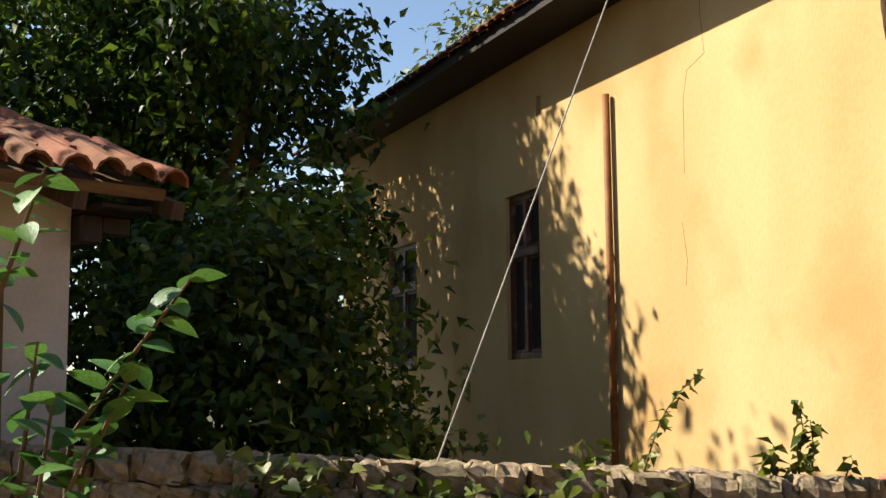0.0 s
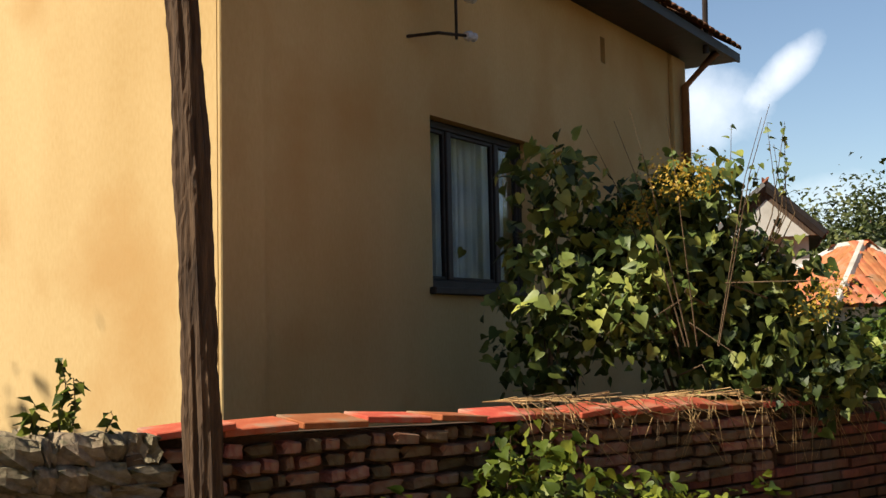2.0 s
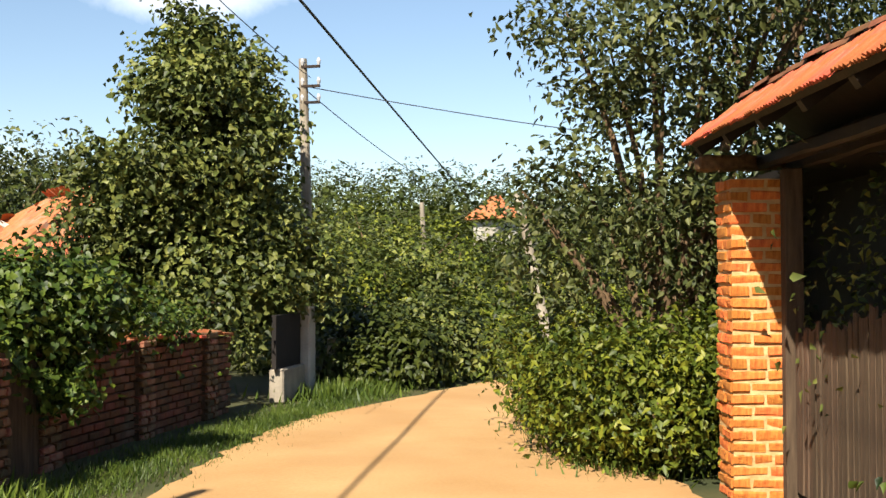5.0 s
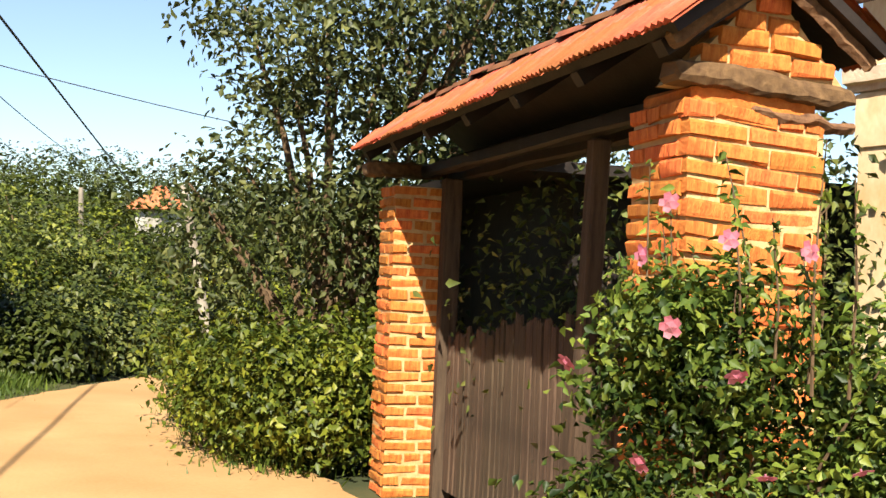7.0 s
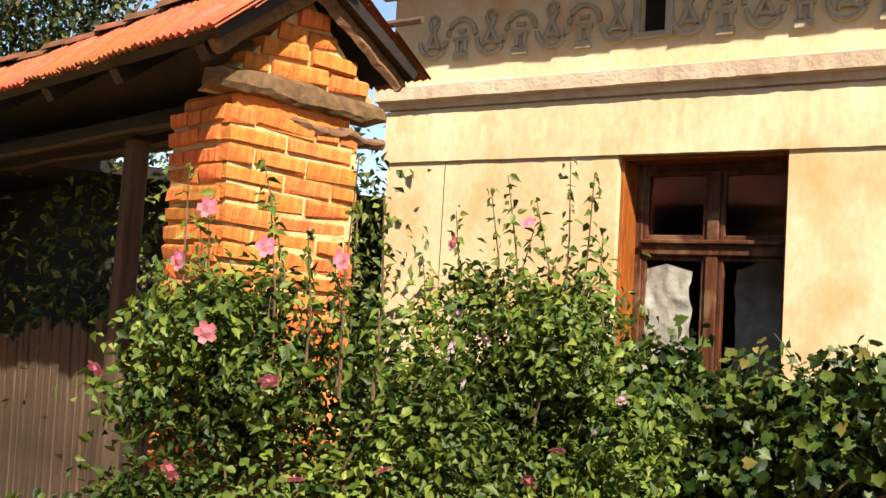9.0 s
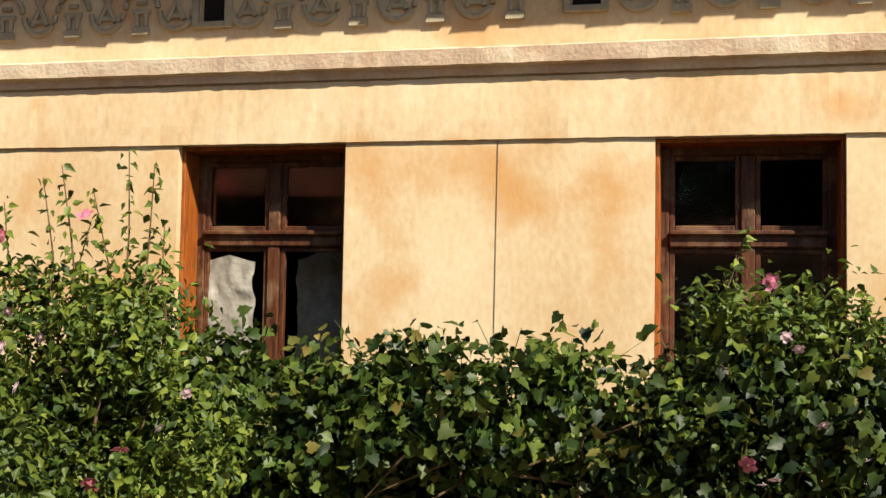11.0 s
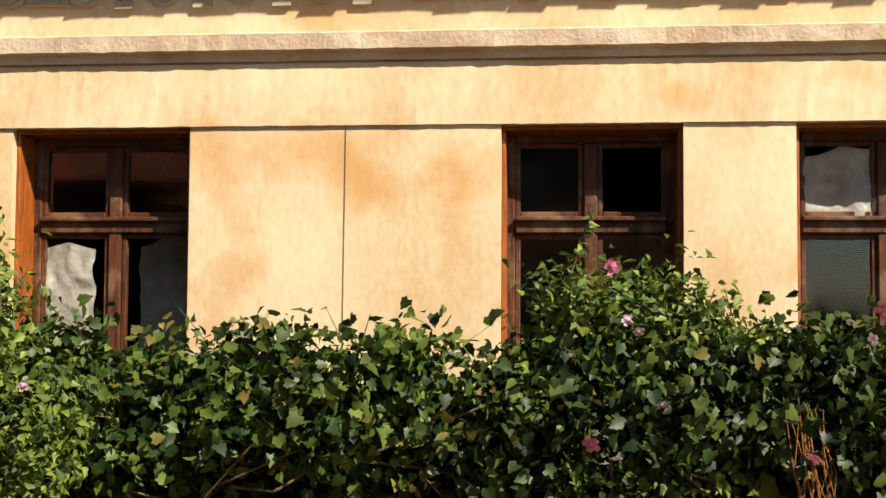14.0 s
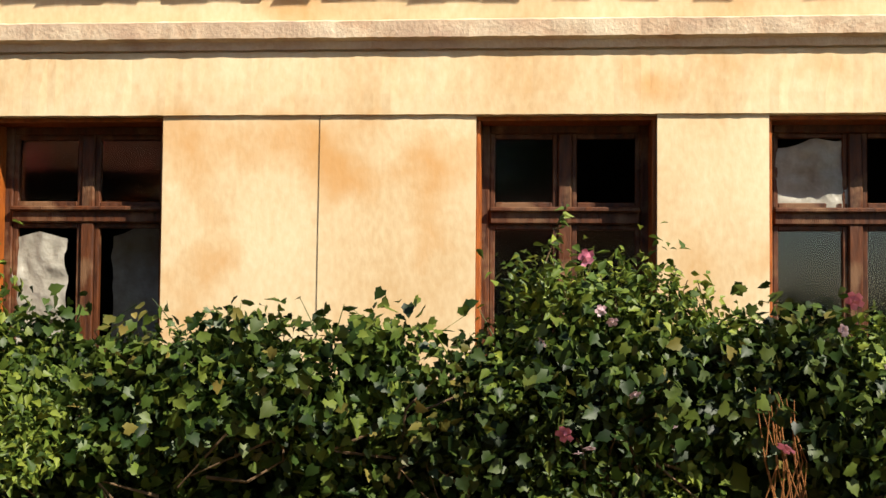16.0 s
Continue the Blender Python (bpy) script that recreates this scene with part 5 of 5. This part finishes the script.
# Hibiscus and the vine hedge before the cream house.
def flower(parent, p, size, seed, aim_at=(0, 0, 1.6), mat="pink"):
    rng = random.Random(seed)
    bm = bmesh.new()
    n = (Vector(aim_at) - Vector(p)).normalized() + Vector((rng.uniform(-0.4, 0.4), rng.uniform(-0.4, 0.4), rng.uniform(-0.2, 0.4)))
    m = n.to_track_quat("Z", "Y").to_matrix().to_4x4()
    for k in range(5):
        a = k * 2 * math.pi / 5 + rng.uniform(-0.15, 0.15)
        d, s = Vector((math.cos(a), math.sin(a), 0)), Vector((-math.sin(a), math.cos(a), 0))
        v = [bm.verts.new(m @ q) for q in (d * size * 0.05, d * size * 0.5 + s * size * 0.42 + Vector((0, 0, 0.3 * size)), d * size + s * size * 0.3 + Vector((0, 0, 0.15 * size)), d * size * 1.02 - s * size * 0.3 + Vector((0, 0, 0.22 * size)), d * size * 0.5 - s * size * 0.42 + Vector((0, 0, 0.26 * size)))]
        bm.faces.new(v)
    tube(bm, [m @ Vector((0, 0, 0)), m @ Vector((0, 0, size * 0.6))], size * 0.09, 5)
    o = part("flower", bm, mat, parent)
    o.matrix_basis = pose(*p)
    return o


def hibiscus(label, base, blobs, n, seed, blooms, spikes=(), pale=8):
    e = tree("hibiscus_bush", label, "shrub", base, blobs, int(n * 3.4), 0.045, "hib_leaf", seed, 0.02, "hibiscus bushes", limbs=16, clump=0.07, shape=0.62, fine=True, inner=0.3, lumps=5)
    rng = np.random.default_rng(seed)
    for k, (bg, d, z) in enumerate(blooms):
        p = at(bg, d, z) - Vector(base)
        flower(e, p, 0.035, seed + k)
    c = []
    for (x, y, z0, z1) in spikes:
        bm = bmesh.new()
        q = [Vector((x, y, z0)), Vector((x + rng.uniform(-0.05, 0.05), y, (z0 + z1) / 2)), Vector((x + rng.uniform(-0.1, 0.1), y, z1))]
        tube(bm, q, [0.006, 0.004, 0.002], 5)
        part("shoot", bm, "twig", e)
        for u in np.linspace(0, 1, 40):
            c.append((q[0].lerp(q[1], u * 2) if u < 0.5 else q[1].lerp(q[2], u * 2 - 1)) + Vector(rng.normal(0, 0.012, 3)))
    for k in range(pale):
        b = blobs[int(rng.integers(len(blobs)))]
        to = (Vector((0, 0, 1.5)) - Vector(base)).normalized()
        flower(e, Vector(b[:3]) + Vector((to.x * b[3], to.y * b[4], 0)) * 1.02 + Vector((rng.normal(0, b[3] * 0.5), rng.normal(0, 0.03), rng.normal(0, b[5] * 0.5))), 0.024, seed * 7 + k, mat="pale_pink")
    if spikes:
        c = np.array([tuple(v) for v in c])
        link_mesh("shoot_leaves", leaf_mesh("shoot_leaves", c, rng.normal(0, 0.5, c.shape) + np.array((0, -0.3, 0.8)), 0.045, rng, 0.55, fine=True), "hib_leaf", e)
    return e


hibiscus("pink flowering hibiscus bush before the yard gate", at(43.6, 4.1), [ball(0, 0, 0.75, 0.5, 1.1), ball(-0.3, -0.3, 0.6, 0.3, 1.0), ball(0.35, 0.3, 0.85, 0.4, 1.2), ball(0.0, 0.1, 1.4, 0.3, 1.1), ball(-0.3, 0.0, 1.35, 0.28), ball(0.45, 0.35, 1.3, 0.3)],
         6500, 101, [(42.7, 3.55, 1.36), (45.9, 3.6, 1.5), (43.3, 3.7, 1.78), (47.5, 3.7, 1.72), (41.2, 3.6, 1.06), (47.2, 3.6, 1.08), (50.9, 3.8, 1.36), (46.2, 3.8, 1.9), (39.5, 3.7, 1.75), (36.9, 3.6, 1.1)],
         [(0.1 * i - 0.5, 0.05 * (i % 3), 1.3, 1.75 + 0.12 * ((i * 7) % 4)) for i in range(11)])
hibiscus("tall pink hibiscus with upright shoots by the window", at(30.6, 4.9), [ball(0, 0, 0.8, 0.45, 1.2), ball(-0.2, 0, 1.5, 0.3, 1.1), ball(0.2, 0, 1.45, 0.32, 1.1), ball(-0.5, -0.1, 1.0, 0.4), ball(0.5, 0, 1.1, 0.3)],
         4500, 103, [(30.5, 4.6, 1.98), (34.2, 4.6, 1.88), (28.5, 4.4, 1.1), (29.8, 4.4, 0.98)],
         [(-0.3, 0, 1.5, 2.05), (-0.15, 0, 1.5, 2.15), (0.0, 0, 1.6, 2.2), (0.1, 0.05, 1.5, 2.1), (0.2, 0, 1.6, 2.25), (0.28, 0, 1.6, 2.2), (0.4, 0, 1.5, 1.95), (-0.5, 0, 1.2, 1.85), (-0.05, 0.1, 1.5, 1.98)])
hibiscus("hibiscus rising from the vine hedge before a window", (0.25, 4.75, 0), [ball(0, 0, 1.0, 0.45, 1.0), ball(-0.05, 0, 1.55, 0.28, 0.9), ball(0.25, 0, 1.5, 0.26), ball(-0.3, 0, 1.2, 0.3)],
         3200, 105, [(-2.5, 4.45, 1.76), (-1.5, 4.3, 1.1)], [(-0.22, 0, 1.5, 1.98), (-0.1, 0, 1.5, 1.8), (0.3, 0, 1.5, 1.75), (0.45, 0, 1.3, 1.68)])
hibiscus("hibiscus mixed with vines at the hedge's end", (1.75, 4.75, 0), [ball(0, 0, 1.05, 0.5, 1.0), ball(0.3, 0, 1.4, 0.35), ball(-0.3, 0, 1.2, 0.3)], 3000, 107, [(-11.9, 4.4, 1.06), (-15, 4.5, 1.6)])

hd = empty("vine_hedge", pose(0, 4.85, 0), "thick grapevine hedge climbing over a garden fence", "hedge")
rng = np.random.default_rng(12)
blobs = [(x, -0.12 + rng.uniform(-0.08, 0.08), 1.16 + 0.05 * math.sin(x * 2.6) + 0.06 * rng.random() - 0.06 * (x < -1.6), 0.3, 0.26, 0.2 + 0.05 * rng.random()) for x in np.arange(-2.9, 4.2, 0.24)]
blobs += [(x, 0.12 + rng.uniform(-0.12, 0.06), 0.7 + rng.uniform(-0.12, 0.1), 0.3, 0.2, 0.42) for x in np.arange(-2.9, 4.2, 0.3)]
blobs += [(x, -0.16 + rng.uniform(-0.05, 0.05), 1.39 + rng.uniform(-0.05, 0.06), 0.1, 0.08, 0.07) for x in rng.uniform(-2.7, 4.1, 24)]
crown("leaves", "vine_leaf", hd, blobs, 66000, 0.052, 13, clump=0.09, gap=0.8, inner=0.15, per=5, fold=0.25, outline="lobed", scatter=0.9, droop=0.6)
crown("withered_leaves", "dry_leaf", hd, blobs[:30], 900, 0.045, 15, clump=0.1, inner=0.9, per=5, outline="lobed", scatter=0.9)
crown("inner_leaves", "vine_leaf", hd, [(x, 0.26, 0.65, 0.4, 0.12, 0.6) for x in np.arange(-2.9, 4.4, 0.5)], 12000, 0.1, 16, clump=0.1, inner=0.1, outline="lobed")
rg = random.Random(14)
for i in range(70):
    bm = bmesh.new()
    x, z = rg.uniform(-2.9, 4.0), rg.uniform(0.3, 1.0)
    tube(bm, [(x, -0.2, z), (x + rg.uniform(-0.3, 0.3), -0.3, z + rg.uniform(0, 0.3)), (x + rg.uniform(-0.5, 0.5), -0.22, z + rg.uniform(-0.2, 0.5))], [0.008, 0.006, 0.003], 5)
    part("stem", bm, "twig", hd)
for i in range(16):
    bm = bmesh.new()
    x = 0.92 + rg.gauss(0, 0.035)
    tube(bm, [(x, -0.36, 1.2 + rg.uniform(-0.05, 0.08)), (x + rg.gauss(0.02, 0.03), -0.4, 1.0), (x + rg.gauss(0.03, 0.04), -0.41, 0.75), (x + rg.gauss(0.05, 0.05), -0.38, 0.4 + rg.uniform(-0.1, 0.2))], [0.0018, 0.0028, 0.0028, 0.0015], 5)
    part("dry_stem", bm, "rust", hd)
bm = bmesh.new()
for i in range(30):
    x = -2.6 + i * 0.22 + rg.uniform(-0.1, 0.1)
    tube(bm, [(x, -0.1, 1.3), (x + rg.uniform(-0.1, 0.1), -0.15, 1.45), (x + rg.uniform(-0.15, 0.15), -0.12, 1.52 + rg.uniform(0, 0.08))], [0.004, 0.003, 0.0015], 4)
tagged(part("tendril_tangle", bm, "hib_leaf", hd), kind="stuff")
fn = empty("garden_fence", pose(-3.0, 5.22, 0), "old plank fence hidden by the vines", "fence")
for i in range(60):
    part("slat", boxed(i * 0.12, i * 0.12 + 0.1, 0, 0.02, 0, 1.1 + 0.04 * math.sin(i * 2.3)), "wood", fn)

# Pear sapling close to the lane.
ps = empty("pear_sapling", pose(*at(167.5, 2.9)), "young pear tree with glossy green leaves", "tree")
me = bpy.data.meshes.new("leaf")
bm = bmesh.new()
n = 6
rows = []
for i in range(n + 1):
    t = i / n
    w = 0.5 * 0.62 * math.sin(math.pi * t ** 0.85) ** 0.8 if 0 < i < n else 0.004
    rows.append([bm.verts.new((s * w, t, abs(s) * 0.12 * w * 2 - 0.18 * t * t)) for s in (-1, 0, 1)])
for a, b in zip(rows, rows[1:]):
    for k in range(2):
        bm.faces.new((a[k], a[k + 1], b[k + 1], b[k]))
bm.to_mesh(me)
bm.free()
me.materials.append(M["pear_leaf"])
me.polygons.foreach_set("use_smooth", [True] * len(me.polygons))
rg = random.Random(19)
bm = bmesh.new()
root = Vector(ps.matrix_basis.translation)
for way, nl in ((((170, 2.9, 0.9), (169.4, 2.9, 1.5), (163.9, 2.8, 1.88)), 26), (((172.5, 2.9, 0.9), (172.7, 2.9, 1.84), (170.9, 2.9, 2.14)), 22), (((171, 2.9, 0.8), (171.8, 2.9, 1.3), (171.0, 2.85, 1.72)), 18), (((170, 2.9, 0.9), (168.8, 2.9, 1.42), (166.6, 2.8, 1.66)), 16), (((171.5, 2.8, 0.7), (170.5, 2.8, 1.25), (168.5, 2.75, 1.5)), 14), (((172.5, 2.85, 0.7), (171.2, 2.85, 1.2), (170.2, 2.8, 1.6)), 20), (((171, 2.75, 0.6), (170, 2.75, 1.1), (168.9, 2.7, 1.3)), 14)):
    a, mid, b = [at(*q) - root for q in way]
    tube(bm, [a, mid, b], [0.011, 0.008, 0.003], 6)
    for k in range(nl):
        u = 0.4 + 0.6 * k / (nl - 1)
        p = a.lerp(mid, u * 2) if u < 0.5 else mid.lerp(b, u * 2 - 1)
        o = new("leaf", me)
        o.parent = ps
        s = rg.uniform(0.065, 0.115)
        o.matrix_basis = pose(*p, rg.uniform(-40, 50), rg.uniform(-30, 30), k * 137.5) @ Matrix.Diagonal((s, s, s, 1))
part("stem", bm, "twig", ps)

# Grass along the lane's edges.
def grass(name, label, line, spread, n, size, seed, mat="grass"):
    rng = np.random.default_rng(seed)
    pts = spline(line, 12)
    idx = rng.random(n) * (len(pts) - 1)
    c = np.array([tuple(pts[int(i)].lerp(pts[int(i) + 1], i % 1)) for i in idx])
    off = rng.normal(0, spread, (n, 2))
    c[:, :2] += off
    c[:, 2] = [ground_z(x, y) for x, y in c[:, :2]]
    nr = rng.normal(0, 1, (n, 3)) * np.array((1, 1, 0.1))
    tagged(link_mesh(name, leaf_mesh(name, c, nr, size, rng, 0.12, 0.1, droop=-1.6), mat), label, "grass", kind="stuff")


grass("verge_grass", "short green grass between wall and lane", [(-6.5, -1.6), (-9, -0.3), (-11, 0.75), (-13, 1.75), (-14.6, 2.7), (-16, 3.8)], 0.27, 20000, 0.07, 1)
grass("verge_grass", "tall grass at the foot of the bushes", [(-15.4, 2.8), (-17.4, 4.2), (-19.8, 5.8), (-24, 8.3)], 0.35, 4000, 0.22, 2)
grass("verge_grass", "dry grass beside the gate", [(-8.6, 4.1), (-10.4, 4.5), (-12.2, 5.0), (-14.5, 6.0), (-17, 7.6)], 0.25, 5000, 0.12, 3)
grass("wall_foot_grass", "grass at the foot of the brick wall", [(-4.4, -2.7), (-6.5, -1.9), (-9, -0.75)], 0.25, 4000, 0.2, 4)

# Dry vine stems hanging over the wall.
dv = empty("dry_vines", WALL, "dry straw-coloured vine stems hanging over the wall", "vine")
rg = random.Random(23)
for i in range(130):
    x = rg.uniform(7.4, 11.2)
    z = top(x) + 0.05
    bm = bmesh.new()
    tube(bm, [(x, 0.25, z + 0.03), (x + rg.uniform(-0.1, 0.2), -0.02, z + rg.uniform(0.02, 0.08)), (x + rg.uniform(-0.1, 0.35), -0.1, z - rg.uniform(0.02, 0.15)), (x + rg.uniform(0, 0.4), -0.09, z - rg.uniform(0.1, 0.5))], [0.002, 0.0032, 0.0026, 0.0012], 5)
    part("stem", bm, "straw" if i % 3 else "twig", dv)

# Bricks and coping tiles, last.
def brick_shapes(name, mat, w, d, h, seed, n=4, bevel=0.007, worn=0.004):
    rng = random.Random(seed)
    out = []
    for s in range(n):
        bm = boxed(-w / 2, w / 2, -d / 2, d / 2, -h / 2, h / 2, bevel=bevel)
        for v in bm.verts:
            v.co += Vector((rng.uniform(-worn, worn) * 3, rng.uniform(-worn, worn), rng.uniform(-worn, worn)))
        me = bpy.data.meshes.new(name)
        bm.to_mesh(me)
        bm.free()
        me.materials.append(M[mat])
        out.append(me)
    return out


def lay(parent, meshes, m, width, w, h, joint, nz, rng, proud=0.012, z0=0.0, tilt=1.0, lo=lambda z: 0.0, hi=None, top_z=None, fall=0.0, odd=0.1, unit=1.0, gap=None):
    """Courses of bricks over a face of that width, in running bond, cut at its ends; the meshes are 1 m long."""
    w0 = w
    for r in range(nz):
        z = z0 + r * (h + joint) + h / 2
        w = w0
        a, b = lo(z), (hi(z) if hi else width)
        x = a - (w / 2 if r % 2 else 0) + rng.uniform(-0.02, 0.02)
        while x < b:
            x0, x1 = max(x, a), min(x + w, b)
            if x1 - x0 > 0.03 and (top_z is None or z < top_z((x0 + x1) / 2)):
                o = new("brick", rng.choice(meshes))
                o.parent = parent
                o.matrix_basis = m @ pose((x0 + x1) / 2, rng.uniform(-proud, proud), z - fall * (x0 + x1) / 2 + rng.uniform(-0.004, 0.004), 0, rng.uniform(-tilt, tilt) + math.degrees(fall), rng.uniform(-tilt, tilt)) @ Matrix.Diagonal(((x1 - x0) / unit, 1, 1, 1))
            x += w + (gap or joint)
            w = w0 * rng.uniform(1 - odd, 1 + odd) * (0.5 if rng.random() < 0.25 else 1)


rng = random.Random(4)
bs = brick_shapes("brick", "brick", 1.0, 0.1, 0.065, 1, 10, 0.01, 0.0065)
lay(GT, bs, pose(0.0, 0.045, 0), 0.38, 0.25, 0.066, 0.021, 27, rng, tilt=1.8, proud=0.009, odd=0.2)
lay(GT, bs, pose(0.345, 0.0, 0, 0, 0, 90), 0.43, 0.25, 0.062, 0.025, 27, rng, tilt=1.8, proud=0.008)
lay(GT, bs, pose(4.2, 0.045, 0), 0.45, 0.27, 0.066, 0.014, 30, rng, tilt=1.6, proud=0.009, odd=0.2)
lay(GT, bs, pose(4.645, 0.0, 0, 0, 0, 90), 0.64, 0.27, 0.066, 0.014, 30, rng, tilt=2.8, fall=0.06, proud=0.01, odd=0.25)
lay(GT, bs, pose(4.635, 0.0, 2.47, 0, 0, 90), 0.9, 0.25, 0.066, 0.015, 6, rng, tilt=3.2, fall=0.05, proud=0.01, odd=0.25, lo=lambda z: -0.05 + z * 0.95, hi=lambda z: 0.78 - z * 0.9)
bo = brick_shapes("brick", "brick_piece", 0.14, 0.14, 0.062, 3, 6, 0.013, 0.006)
rng = random.Random(6)
lay(GW, bo, pose(X0 + 0.02, 0.06, 0.5), 2.4, 0.135, 0.062, 0.017, 9, rng, 0.045, tilt=6, top_z=lambda x: top(X0 + x) - 0.53, odd=0.45, unit=0.14, gap=0.032)
lay(GW, bo, pose(X0 + 2.44, 0.07, 0.66), 2.2, 0.2, 0.062, 0.016, 9, rng, 0.022, tilt=2.5, top_z=lambda x: top(X0 + 2.44 + x) - 0.69, unit=0.14, odd=0.2)
for x in (11.6, 12.45, 14.4, 16.2):
    lay(GW, bo, pose(x - 0.17, 0.0, 0.0), 0.34, 0.2, 0.062, 0.016, 13, rng, 0.01, unit=0.14)
bm_v, bm_f = [], []
bmb = boxed(-0.1, 0.1, -0.05, 0.05, -0.031, 0.031, bevel=0.006)
bmb.verts.index_update()
bv, bf = [v.co.copy() for v in bmb.verts], [[v.index for v in f.verts] for f in bmb.faces]
bmb.free()
for r in range(19):
    for c in range(56):
        x, z = X0 + (c + (0.5 if r % 2 else 0) + 0.5) * 0.216, -0.06 + r * 0.078
        if z > top(x) - 0.06 or x > WL - 0.05 or (x < X0 + 4.72 and z > 0.66) or (x < X0 + 2.5 and z > 0.5) or 11.75 < x < 12.3:
            continue
        mm = pose(x, 0.06 + rng.uniform(-0.012, 0.01), z, 0, rng.uniform(-1.5, 1.5), rng.uniform(-1.5, 1.5))
        k = len(bm_v)
        bm_v += [mm @ v for v in bv]
        bm_f += [[k + i for i in f] for f in bf]
me = bpy.data.meshes.new("bricks")
me.from_pydata(bm_v, [], bm_f)
tagged(link_mesh("bricks", me, "brick_old", GW), kind="stuff")
me = bpy.data.meshes.new("coping_tile")
bm = boxed(-0.19, 0.19, -0.14, 0.14, -0.017, 0.017, bevel=0.005)
bmesh.ops.subdivide_edges(bm, edges=bm.edges, cuts=1, use_grid_fill=True)
bm.to_mesh(me)
bm.free()
me.materials.append(M["tile"])
x = X0 + 0.45
while x < WL:
    if not (10.6 < x < 12.6):
        o = new("coping_tile", me)
        o.parent, o.matrix_basis = GW, pose(x, 0.1 + rng.uniform(-0.03, 0.03), top(x) + rng.uniform(0.005, 0.035), rng.uniform(2, 9), rng.uniform(-5, 5), rng.uniform(-9, 9))
    x += rng.uniform(0.3, 0.42)
